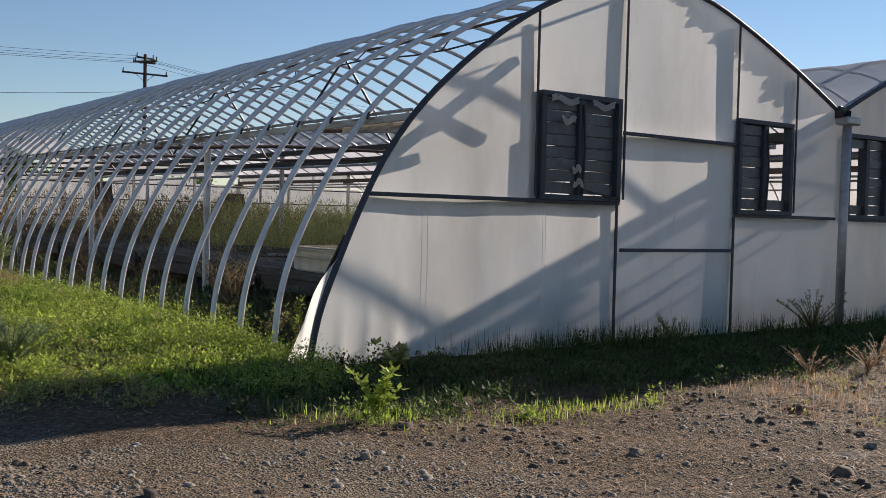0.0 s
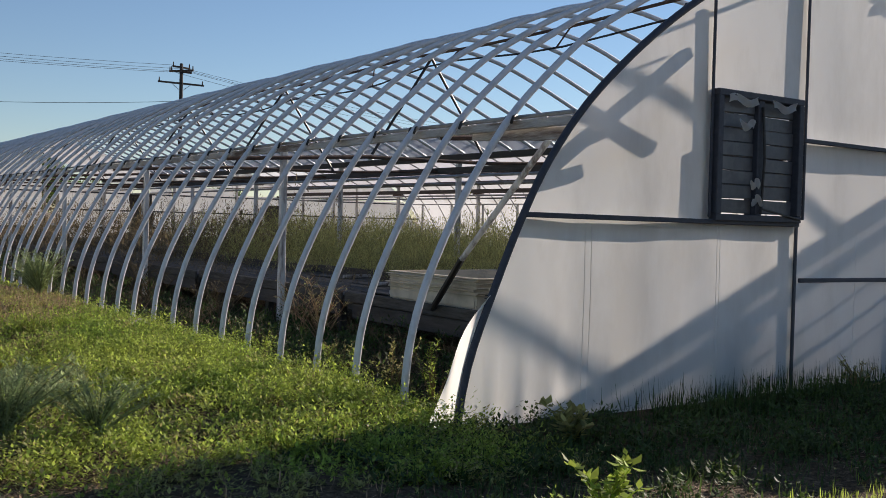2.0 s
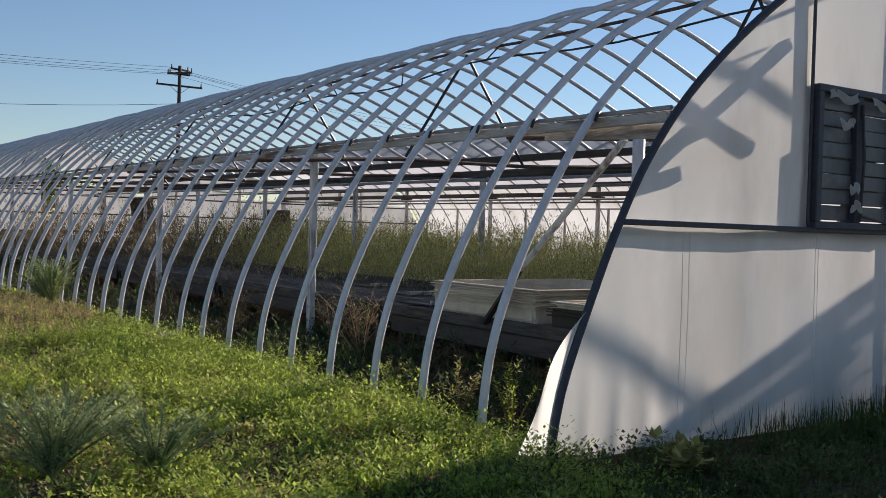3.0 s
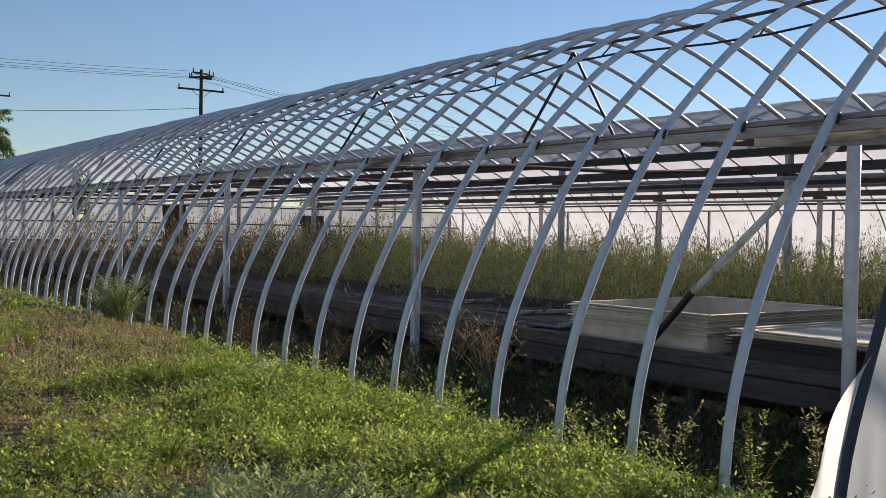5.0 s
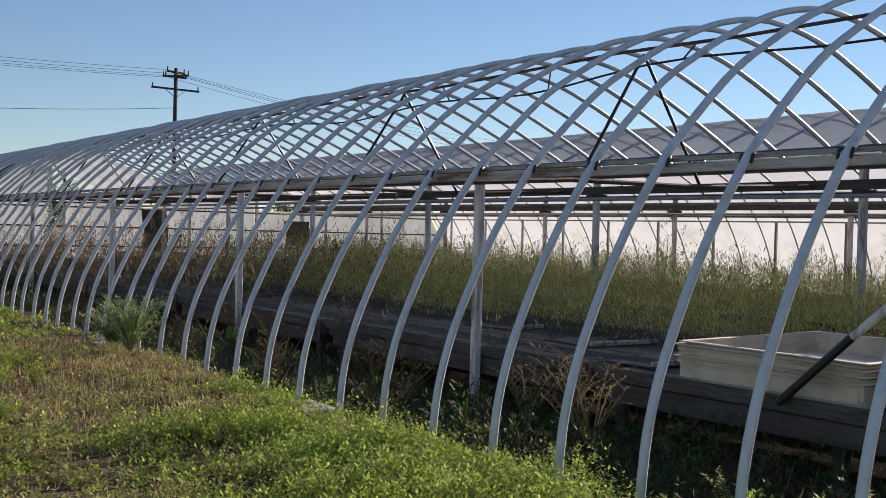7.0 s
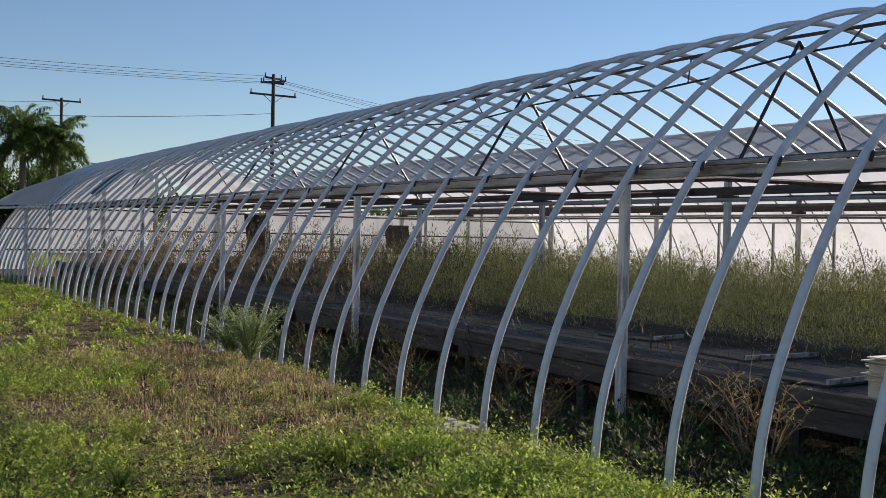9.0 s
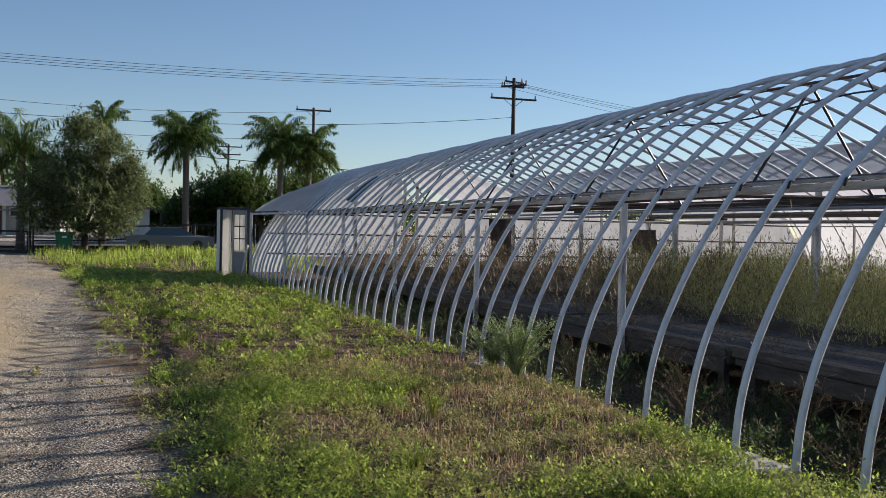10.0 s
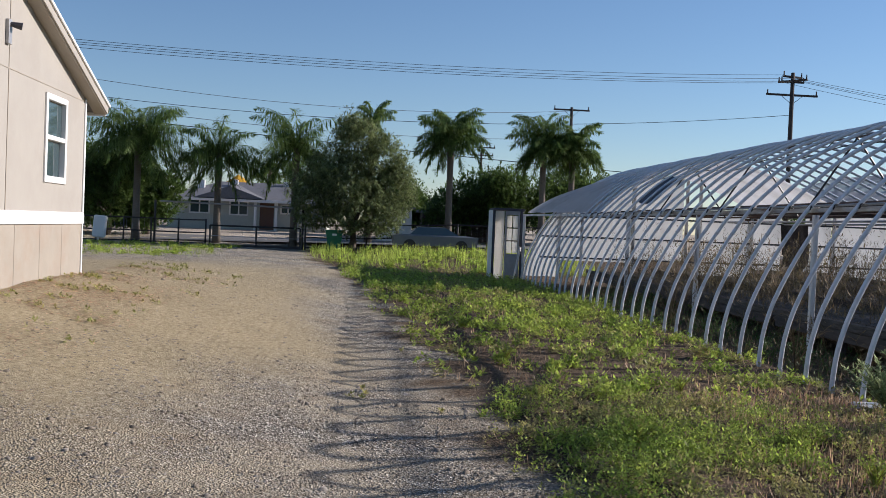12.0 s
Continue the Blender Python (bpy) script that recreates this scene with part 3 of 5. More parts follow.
def dry_bank(x, y):
    return smooth(1.7, 2.9, x + 0.3 * fbm(x, y, 1.5)) * smooth(-4.9, -4.0, y) * (1 - smooth(-2.9, -2.3, y + 0.2 * fbm(x, y, 2))) * np.clip(0.6 + 0.6 * fbm(x, y, 1.6, 7), 0, 1)


stuff("dry_bank_grass", *join(blades(9000, (1.6, 7.5, -5, -2.2), 0.11, 0.007, dry_bank, 0.8), litter(5000, (1.6, 7.5, -5.5, -2.2), 0.12, 0.006, dry_bank)),
      M_DRY, "short reddish dry grass at the gravel's edge", "dry grass")
stuff("dry_bank_weeds", *weeds(900, (1.9, 7.5, -4.6, -2.3), 8, 0.10, 0.03, dry_bank), M_LEAF2, "sparse olive weeds in the dry grass", "weeds")
for name, label, x, y, w, hgt, mat in (("crumpled_rag", "crumpled maroon rag on the gravel", 2.47, -3.58, 0.11, 0.06, "rag"), ("dark_scrap", "flat dark scrap lying on the dirt", 1.44, -4.66, 0.16, 0.025, "scrap")):
    rag = Shape().sheet(14, 14, lambda u, v: (w * (2 * u - 1) * (1 + 0.2 * math.sin(9 * v)), w * 0.6 * (2 * v - 1) * (1 + 0.25 * math.sin(7 * u)), hgt * max(0.0, math.sin(math.pi * u) * math.sin(math.pi * v)) ** 0.5 * (0.75 + 0.3 * math.sin(17 * u + 6 * v) * math.cos(13 * v))))
    ob = part(name, rag, M_RAG if mat == "rag" else M_CLOD, None, "", True)
    ob.location = (x, y, float(height(x, y)))
    tagged(ob, label, "rag" if mat == "rag" else "scrap")

# ---- greenhouse ----
PITCH, BAYS, LENGTH = 0.762, 3, 38.1
CP = [(0.03, -0.12), (0.08, 0.48), (0.18, 0.90), (0.32, 1.25), (0.53, 1.67), (0.77, 2.07), (1.09, 2.51), (1.48, 2.90), (1.92, 3.28), (2.38, 3.57), (2.95, 3.88), (3.7, 4.17), (4.5, 4.30), (5.4, 4.21), (6.2, 3.98), (7.3, 3.55), (8.40, 3.05)]
WALL_CP = [(0.0, -0.12), (0.11, 0.49), (0.36, 1.12), (0.61, 1.66), (0.87, 2.11), (1.27, 2.60), (1.82, 3.09), (2.4, 3.51), (2.95, 3.82), (3.7, 4.13), (4.5, 4.28), (5.4, 4.21), (6.2, 3.98), (7.3, 3.55), (8.40, 3.05)]
PROFILE = [(p.x, p.y) for p in spline([(x, z, 0) for x, z in CP], 4)]
WALL_EDGE = [(p.x, p.y) for p in spline([(x, z, 0) for x, z in WALL_CP], 4)]
HALF = [(x, z) for x, z in PROFILE if x >= 4.5]          # ridge down to the gutter
GUTTER = 8.43
RISE = [(2 * GUTTER - x + 0.03, z) for x, z in HALF[::-1]]    # gutter up to the ridge of the next bay
MID = RISE + [(x + GUTTER, z) for x, z in HALF[1:]]
LAST = [(x + GUTTER, z) for x, z in RISE] + [(3 * GUTTER - x, z) for x, z in PROFILE[::-1] if x < 4.4]


def outline(x):
    """Height of the end wall's edge."""
    xs, zs = zip(*(WALL_EDGE + MID[1:] + LAST[1:]))
    return float(np.interp(x, xs, zs))


greenhouse = thing("greenhouse", "derelict hoop greenhouse, near bay stripped to its white tubes", "greenhouse")
hoop = Shape().tube([(x, 0, z) for x, z in PROFILE], 0.034, 8).mesh("hoop", M_HOOP, True)
for i in range(1, 51):
    ob = part("hoop", hoop, M_HOOP, greenhouse)
    ob.location = (0.012 * math.sin(i * 2.3), i * PITCH - 0.02, 0.01 * math.sin(i * 1.7))
    ob.rotation_euler = (radians(0.35 * math.sin(i * 3.1)), 0, radians(0.5 * math.sin(i * 1.3)))
rib2 = Shape().tube([(x, 0, z) for x, z in MID], 0.026, 6).mesh("rib", M_GALV, True)
rib3 = Shape().tube([(x, 0, z) for x, z in LAST], 0.026, 6).mesh("rib", M_GALV, True)
for i in range(32):
    for me in (rib2, rib3):
        part("rib", me, M_GALV, greenhouse).location = (0, i * 1.22 + 0.05, 0)

# clamps where the hoops cross the beam
clamp = Shape().tube([(1.06, -0.045, 2.44), (1.08, -0.05, 2.50), (1.16, 0.0, 2.52), (1.08, 0.05, 2.50), (1.06, 0.045, 2.44)], 0.014, 5).mesh("clamp", M_BLACK, True)
for i in range(1, 50):
    part("clamp", clamp, M_BLACK, greenhouse).location = (-0.01, i * PITCH - 0.02, 0)

for k in range(8):
    y0, y1 = 0.05 + k * 4.76, 0.05 + (k + 1) * 4.76
    part("eave_board", Shape().box((1.15, y0, 2.40 + 0.006 * (k % 2)), (1.19, min(y1, 38) - 0.006, 2.475 + 0.006 * (k % 3))), M_WOODW, greenhouse, "eave board of wood with peeling white paint")
part("side_pipe", Shape().tube([(1.14, 0, 2.50), (1.145, 12, 2.51), (1.14, 25, 2.50), (1.14, 38, 2.51)], 0.018, 6), M_GALV, greenhouse)
part("ridge_pipe", Shape().tube([(4.5, y, 4.2 + 0.03 * math.sin(y)) for y in np.arange(0, 38.2, 1.9)], 0.021, 6), M_RUST, greenhouse, "rusty pipe under the ridge")
part("water_pipe", Shape().tube([(4.5 - 0.25 * math.sin(y * 0.35), y, 3.93 + 0.06 * math.sin(y * 1.19)) for y in np.arange(0.5, 38, 0.8)], 0.014, 5), M_BLACK, greenhouse, "thin sagging black water pipe")
for k in range(15):
    y = 1.3 + k * 2.5
    part("hanger", Shape().bar((4.5, y, 4.2), (4.5 - 0.25 * math.sin(y * 0.35), y + 0.03, 3.93 + 0.06 * math.sin(y * 1.19)), 0.02, 0.02), M_RUST, greenhouse)
for k in range(7):
    y = 1.95 + 5.26 * k
    for x1 in (3.55, 5.75):
        part("strut", Shape().tube([(4.6, y, 4.18), (x1, y, 2.6)], 0.022, 6), M_BLACK, greenhouse, "black steel strut below the ridge")
    part("tie_bar", Shape().tube([(1.2, y, 2.40), (3.5, y + 0.1, 2.56), (5.75, y, 2.58), (8.4, y, 2.72)], 0.03, 6), M_RUST, greenhouse)
for k, x in ((0, 7.3), (0, 9.6), (1, 15.7), (1, 17.9), (2, 24.15)):
    part("inner_rail", Shape().tube([(x, 0.2, 2.50), (x, 19, 2.53), (x, 38, 2.5)], 0.03, 6), M_GALV, greenhouse)
for x in (9.9, 11.2, 14.0, 20.0):
    part("inner_rail", Shape().tube([(x, 0.2, 2.9), (x, 19, 2.86), (x, 38, 2.9)], 0.02, 5), M_RUST, greenhouse)
for x in (GUTTER, 2 * GUTTER):
    g = Shape()
    prof = [(-0.11, 0.12), (-0.10, 0.0), (0.10, 0.0), (0.11, 0.12), (0.09, 0.12), (0.08, 0.02), (-0.08, 0.02), (-0.09, 0.12)]
    g.sheet(8, 12, lambda u, v: (x + prof[int(round(u * 8)) % 8][0], 38.0 * v - 0.15, 2.95 + prof[int(round(u * 8)) % 8][1]))
    part("gutter", g, M_BLACK, greenhouse, "dark steel gutter between the bays")
    part("gutter_beam", Shape().box((x - 0.06, 0.1, 2.66), (x + 0.06, 38, 2.80)), M_WOODD, greenhouse, "dark timber beam below the gutter")
    for k in range(8):
        y = 1.2 + 5.26 * k
        part("gutter_post", Shape().box((x - 0.05, y - 0.05, -0.2), (x + 0.05, y + 0.05, 2.95)), M_POST, greenhouse)
        part("post_bracket", Shape().box((x - 0.22, y - 0.06, 2.58), (x + 0.22, y + 0.06, 2.66)), M_RUST, greenhouse)
for k in range(15):
    y = 0.9 + 2.55 * k
    part("side_post", Shape().box((24.05, y - 0.04, -0.2), (24.13, y + 0.04, 2.5)), M_GALV, greenhouse)
for k in range(7):
    y = 1.28 + 6.096 * k
    if k == 0:
        part("post", Shape().tube([(2.15, y, -0.2), (2.15, y, 1.2), (2.15, y, 2.60)], 0.055, 12), M_HOOP, greenhouse, "round white steel post with chipped paint", True)
    else:
        part("post", Shape().box((2.105, y - 0.045, -0.2), (2.195, y + 0.045, 2.56)), M_POST, greenhouse, "square wooden post with flaking white paint")
part("post_rail", Shape().tube([(2.15, 0.1, 2.61), (2.15, 12, 2.60), (2.15, 25, 2.61), (2.15, 37.9, 2.60)], 0.03, 7), M_RUST, greenhouse, "rusty pipe along the post tops")
part("eave_scrap", Shape().bar((1.24, 0.08, 2.34), (1.25, 1.5, 2.40), 0.035, 0.11), M_WOODW, greenhouse, "split board with peeling paint")
for i in range(1, 51):
    part("foot_sleeve", Shape().tube([(0.035, 0, -0.12), (0.052, 0, 0.10), (0.058, 0, 0.17)], [0.041, 0.041, 0.039], 8), M_GALV, greenhouse).location = (0.012 * math.sin(i * 2.3), i * PITCH - 0.02, 0)
part("brace", Shape().tube([(2.08, 1.38, 2.42), (2.08, 2.78, 1.185)], 0.034, 7), M_POST, greenhouse, "slanting pale brace pipe")
part("brace_foot", Shape().tube([(2.08, 2.78, 1.185), (2.17, 3.46, 0.58)], 0.037, 7), M_BLACK, greenhouse, "black lower end of the brace")
# Unseen boards added behind the film to cast diagonal shadows on the end wall.
part("shadow_board", Shape().bar((1.54, 0.15, 2.24), (3.17, 0.15, 3.41), 0.04, 0.10), M_WOODW, greenhouse)
part("shadow_board", Shape().bar((2.29, 0.22, 2.98), (3.08, 0.22, 2.67), 0.03, 0.10), M_WOODW, greenhouse)
part("shadow_board", Shape().bar((1.25, 0.12, 2.12), (1.85, 0.12, 2.28), 0.04, 0.11), M_WOODW, greenhouse)


def film(pts, y0, y1, ny, lift, bulge, phase):
    """A sheet of film over hoops, drawn in a little between them."""
    s = Shape()
    n = len(pts) - 1

    def fn(u, v):
        k = min(int(round(u * n)), n)
        x, z = pts[k]
        y = y0 + (y1 - y0) * v
        d = bulge * abs(math.sin(math.pi * (y - 0.05) / 1.22)) + 0.012 * math.sin(3 * x + 5 * y + phase)
        return (x, y, z + lift - d)

    return s.sheet(n, ny, fn)


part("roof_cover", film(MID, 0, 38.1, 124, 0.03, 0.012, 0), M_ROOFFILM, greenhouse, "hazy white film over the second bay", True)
# The third bay takes the dimmed film copy, so its sunlit side glows less.
part("roof_cover", film(LAST, 0, 38.1, 124, 0.03, 0.012, 2), M_DIMFILM, greenhouse, "hazy white film over the third bay", True)
UPPER = [(x, z) for x, z in PROFILE if x >= 1.1]


def end_cover(u, v):
    """Film over the far end, drawn out to the corner post at its last metres."""
    x, z = UPPER[min(int(round(u * (len(UPPER) - 1))), len(UPPER) - 1)]
    y = 31.6 + 6.5 * v
    out = 0.98 * float(smooth(3.6, 1.1, x)) * float(smooth(32.5, 37.5, y))
    return (x - out, y, z - 0.045 - 0.02 * abs(math.sin(math.pi * y / 1.22)) - 0.25 * out * (x - 1.1) / 2.5 * (x < 3.6))


part("corner_post", Shape().box((0.04, 37.95, -0.1), (0.13, 38.05, 2.5)), M_POST, greenhouse)
part("end_rail", Shape().bar((0.1, 38.0, 2.46), (1.2, 31.6, 2.46), 0.05, 0.07), M_POST, greenhouse)
# Far-end remnant in the dimmed film copy, toned down against the sun.
part("roof_cover", Shape().sheet(len(UPPER) - 1, 24, end_cover), M_DIMFILM, greenhouse, "remnant of film over the far end of the bare bay", True)
TORN = [(x, z) for x, z in PROFILE if 1.3 <= x <= 2.3]
part("torn_film", film(TORN, 26.8, 28.5, 8, 0.0, 0.10, 1), M_DARK, greenhouse, "dark torn scrap of film", True)
part("torn_film", film([(x, z) for x, z in PROFILE if 2.0 <= x <= 3.6], 30.4, 31.8, 8, 0.03, 0.06, 3), M_ROOFFILM, greenhouse, "", True)

EASTERN = [(x, z) for x, z in PROFILE if x >= 5.2]


def scrap(u, v):
    x = 5.2 + 3.2 * u
    z = float(np.interp(x, [p[0] for p in EASTERN], [p[1] for p in EASTERN]))
    reach = float(np.interp(x, (5.2, 5.9, 6.6, 7.2, 7.8, 8.2, 8.4), (0.06, 0.13, 0.13, 0.12, 0.19, 0.15, 0.03)))
    reach *= 1 + 0.16 * math.sin(x * 11) + 0.12 * math.sin(x * 29 + 1) + 0.06 * math.sin(x * 61)
    return (x, -0.01 + reach * v, z + 0.036)


part("torn_film", Shape().sheet(110, 3, scrap), M_ROOFFILM, greenhouse, "ragged strip of film left on the end hoop", True)

# end wall of film, with openings for the shutters
HOLES = [(2.80, 3.97, 1.68, 2.82), (6.17, 7.26, 1.58, 2.77), (8.62, 9.62, 1.56, 2.74)]
xs = sorted(set([round(v, 3) for v in np.arange(0.02, 25.25, 0.1)] + [h[0] for h in HOLES] + [h[1] for h in HOLES]))
wall = Shape()


def wall_y(x, z):
    return -0.035 + 0.010 * math.sin(x * 2.2 + z) + 0.006 * math.sin(x * 9 + 0.7 * z) * math.exp(-z * 0.6) + 0.025 * math.sin(x * 21) * math.exp(-3.2 * max(z, 0)) * (x < 1.5)


for a, b in zip(xs, xs[1:]):
    mid = (a + b) / 2
    spans = [(0.02, None)]
    for h in HOLES:
        if h[0] < mid < h[1]:
            spans = [(0.02, h[2]), (h[3], None)]
    for lo, hi in spans:
        n = 14 if hi is None and lo < 1 else 8
        ta, tb = (outline(a), outline(b)) if hi is None else (hi, hi)
        wall.sheet(1, n, lambda u, v: ((a, b)[int(u)], wall_y((a, b)[int(u)], lo + ((ta, tb)[int(u)] - lo) * v), lo + ((ta, tb)[int(u)] - lo) * v))
end_wall = part("end_wall", wall, M_FILM, greenhouse, "taut white film end wall, backlit by the sun")
bm = bmesh.new()
bm.from_mesh(end_wall.data)
bmesh.ops.remove_doubles(bm, verts=bm.verts, dist=0.0005)
bm.to_mesh(end_wall.data)
bm.free()
end_wall.data.polygons.foreach_set("use_smooth", [True] * len(end_wall.data.polygons))
part("edge_strip", Shape().tube([(x, -0.045, z) for x, z in WALL_EDGE], 0.032, 6), M_DARK, end_wall, "dark strip along the arch", True)
part("edge_strip", Shape().tube([(x, -0.045, z) for x, z in MID], 0.03, 6), M_DARK, end_wall, "", True)
part("edge_strip", Shape().tube([(x, -0.045, z) for x, z in LAST], 0.03, 6), M_DARK, end_wall, "", True)
for x, z0, z1 in ((3.99, 0.0, 1.63), (6.12, 0.0, 1.53), (10.9, 0, 3.9), (13.0, 0, 4.2)):
    part("batten", Shape().box((x - 0.018, -0.075, z0), (x + 0.018, -0.05, z1)), M_DARK, end_wall)
for x, z0 in ((2.735, 1.69), (4.09, 1.69), (6.135, 1.60), (7.395, 1.60)):
    part("batten", Shape().box((x - 0.014, -0.07, z0), (x + 0.014, -0.048, outline(x) - 0.03)), M_DARK, end_wall)
for x, z0, z1, deep in ((2.70, 1.60, 3.55, 0.008), (2.79, 1.66, 2.36, 0.06), (3.98, -0.1, 1.60, 0.008), (4.05, 1.6, 4.1, 0.015), (6.10, 2.40, 3.95, 0.045), (6.10, -0.1, 2.40, 0.08), (7.36, 1.6, 3.4, 0.01), (10.8, -0.1, 3.8, 0.045), (12.9, -0.1, 4.2, 0.045), (16.8, -0.1, 2.9, 0.045)):
    part("wall_post", Shape().box((x - 0.035, -0.022, z0), (x + 0.035, deep, z1)), M_POST, end_wall)
for x0, x1, z in ((0.62, 4.02, 1.655), (4.06, 6.12, 2.46), (4.06, 6.12, 1.105), (6.13, 8.36, 1.55), (8.5, 10.9, 1.53), (0.75, 1.6, 0.035), (4.0, 8.3, 0.02)):
    part("batten", Shape().bar((x0, -0.065, z), (x1, -0.065, z - 0.012), 0.03, 0.042), M_DARK, end_wall)
for x0, x1, z, deep in ((0.65, 3.94, 1.61, 0.03), (4.09, 6.06, 2.43, 0.10), (6.14, 8.3, 1.52, 0.03)):
    part("wall_rail", Shape().box((x0, -0.022, z - 0.035), (x1, deep, z + 0.035)), M_POST, end_wall)
for x in (1.25, 1.32, 2.86, 2.90, 5.0):
    part("film_seam", Shape().tube([(x, -0.05, 0.05), (x + 0.01, -0.052, 1.0), (x + 0.005, -0.05, 1.6)], 0.003, 4), M_FILM, end_wall)


def flap(u, v):
    z = 1.05 * (1 - v) + 0.02
    x = float(np.interp(z, [p[1] for p in WALL_EDGE[:30]], [p[0] for p in WALL_EDGE[:30]]))
    return (x - 0.01 - u * (0.13 * v ** 0.6 + 0.015 * math.sin(9 * v)), -0.04 + 0.16 * u * v + 0.03 * math.sin(5 * u + 8 * v) * u, z)


part("loose_flap", Shape().sheet(6, 18, flap), M_FILM, end_wall, "loose flap of film at the wall's corner", True)
part("downpipe", Shape().tube([(8.47, -0.14, 2.86), (8.45, -0.14, 1.4), (8.44, -0.14, 0.0)], 0.062, 10), M_GALV, greenhouse, "pale grey gutter downpipe", True)
part("downpipe_head", Shape().box((8.33, -0.24, 2.86), (8.66, -0.03, 2.97), None, 0.02), M_GALV, greenhouse)
part("gutter_end", Shape().box((8.36, -0.10, 3.0), (8.52, 0.0, 3.13), None, 0.02), M_BLACK, greenhouse)

# shutters
for n, (x0, x1, z0, z1) in enumerate(HOLES):
    mx = (x0 + x1) / 2
    sh = part("shutter", Shape().box((mx - 0.045, -0.09, z0 + 0.04), (mx + 0.045, 0.05, z1 - 0.04)), M_DARK, greenhouse, "dark louvred fan shutter set in the wall")
    for a, b in (((x0 - 0.03, z0 - 0.02), (x1 + 0.03, z0 + 0.04)), ((x0 - 0.03, z1 - 0.04), (x1 + 0.03, z1 + 0.02)), ((x0 - 0.03, z0 + 0.04), (x0 + 0.04, z1 - 0.04)), ((x1 - 0.04, z0 + 0.04), (x1 + 0.03, z1 - 0.04))):
        part("frame", Shape().box((a[0], -0.11, a[1]), (b[0], 0.02, b[1])), M_DARK, sh)
    count = 8
    for side in (0, 1):
        a, b = ((x0 + 0.05, mx - 0.05), (mx + 0.05, x1 - 0.05))[side]
        for k in range(count):
            if (n, side) == (1, 1) and k not in (0,) or (n, side) == (2, 0) and k not in (0, 7):
                continue
            z = z0 + 0.05 + (z1 - z0 - 0.1) * k / count
            hgt = (z1 - z0 - 0.1) / count
            tilt = 0.05 + 0.02 * ((k * 7 + side * 3) % 5)
            part("slat", Shape().bar((a, -0.02, z + hgt * 0.52), (b, -0.02, z + hgt * 0.52 + 0.004 * ((k * 5) % 3 - 1)), tilt * 0.4 + 0.01, hgt * 0.95), M_SLAT, sh)
    if n < 2:
        part("lever", Shape().tube([(mx, -0.11, z0 + 0.05), (mx + 0.02, -0.12, (z0 + z1) / 2), (mx + 0.005, -0.10, z1 - 0.1)], 0.014, 6), M_BLACK, sh)
    if n == 0:
        for k in range(5):
            zz = z1 - 0.10 - (0, 0.02, 0.22, 0.75, 0.9)[k]
            xx = (x0 + 0.08, mx + 0.12, x0 + 0.25, mx - 0.16, mx - 0.14)[k]
            w = (0.42, 0.36, 0.2, 0.12, 0.14)[k]
            part("torn_film", Shape().sheet(8, 4, lambda u, v: (xx + w * u, -0.12 - 0.012 * math.sin(9 * u + 3 * v + k), zz + 0.07 * v + 0.025 * math.sin(7 * u + k))), M_FILM, sh, "torn scrap of film", True)
        part("lever", Shape().bar((mx, -0.12, z0 + 0.10), (x1, -0.12, z0 + 0.01), 0.02, 0.02), M_BLACK, sh)

# far end wall
for x0, x1, z0, z1 in ((0.1, 1.3, 0.3, 2.4), (1.4, 4.0, 0.9, 4.0), (4.1, 5.9, 1.0, 4.1), (6.6, 8.4, 0.2, 2.9), (8.5, 9.6, 0.8, 2.9), (10.5, 11.5, 0.8, 2.9), (11.6, 14.5, 0.2, 2.9), (14.6, 25.2, 0.0, 2.6), (8.5, 16.8, 2.95, 3.8), (17, 25, 2.65, 3.4)):
    far = Shape().sheet(8, 4, lambda u, v: (x0 + (x1 - x0) * u, 38.06 + 0.02 * math.sin(3 * u + 4 * v), min(z0 + (z1 - z0) * v, outline(x0 + (x1 - x0) * u) - 0.02)))
    part("far_wall_film", far, M_FILM, greenhouse, "patch of white film on the far end wall", True)
# Added dark sheets stand in for a dark opening and a brown patch.
for x0, x1, z0, z1 in ((9.55, 10.55, 0.9, 2.5), (15.9, 17.1, 1.1, 2.2)):
    part("dark_backing", Shape().sheet(10, 8, lambda u, v: (x0 + (x1 - x0) * u + 0.06 * math.sin(5 * v), 37.8 + 0.06 * math.sin(14 * u + 2 * v), z0 + (z1 - z0) * v + 0.10 * math.sin(8 * u) * (1 - v))), M_WOODD, greenhouse, "dark brown sheet standing in for a dark patch at the far wall", True)
for x in (1.35, 4.05, 6.0, 6.5, 8.45, 11.55, 14.55, 18, 21):
    part("far_post", Shape().box((x - 0.05, 37.9, 0), (x + 0.05, 38.0, min(outline(x), 4) - 0.05)), M_POST, greenhouse)
for z in (1.0, 1.75, 2.5):
    part("far_rail", Shape().box((0.7, 37.94, z - 0.03), (25, 37.99, z + 0.03)), M_DARK, greenhouse)

# porch box at the far corner
porch = thing("porch", "small white porch with a glazed door", "porch", (0, 0, 0))
part("panel", Shape().box((-1.02, 38.2, 0.15), (-0.98, 39.4, 2.6)), M_WHITE, porch)
part("frame", Shape().box((-1.03, 38.12, 0.1), (-0.95, 38.2, 2.62)).box((-0.02, 38.12, 0.1), (0.06, 38.2, 2.66)).box((-1.0, 38.1, 2.60), (0.1, 39.4, 2.68)), M_DARK, porch, "dark timber frame")
part("side_panel", Shape().box((-0.94, 38.13, 0.15), (-0.62, 38.14, 2.58)), M_FILM, porch)
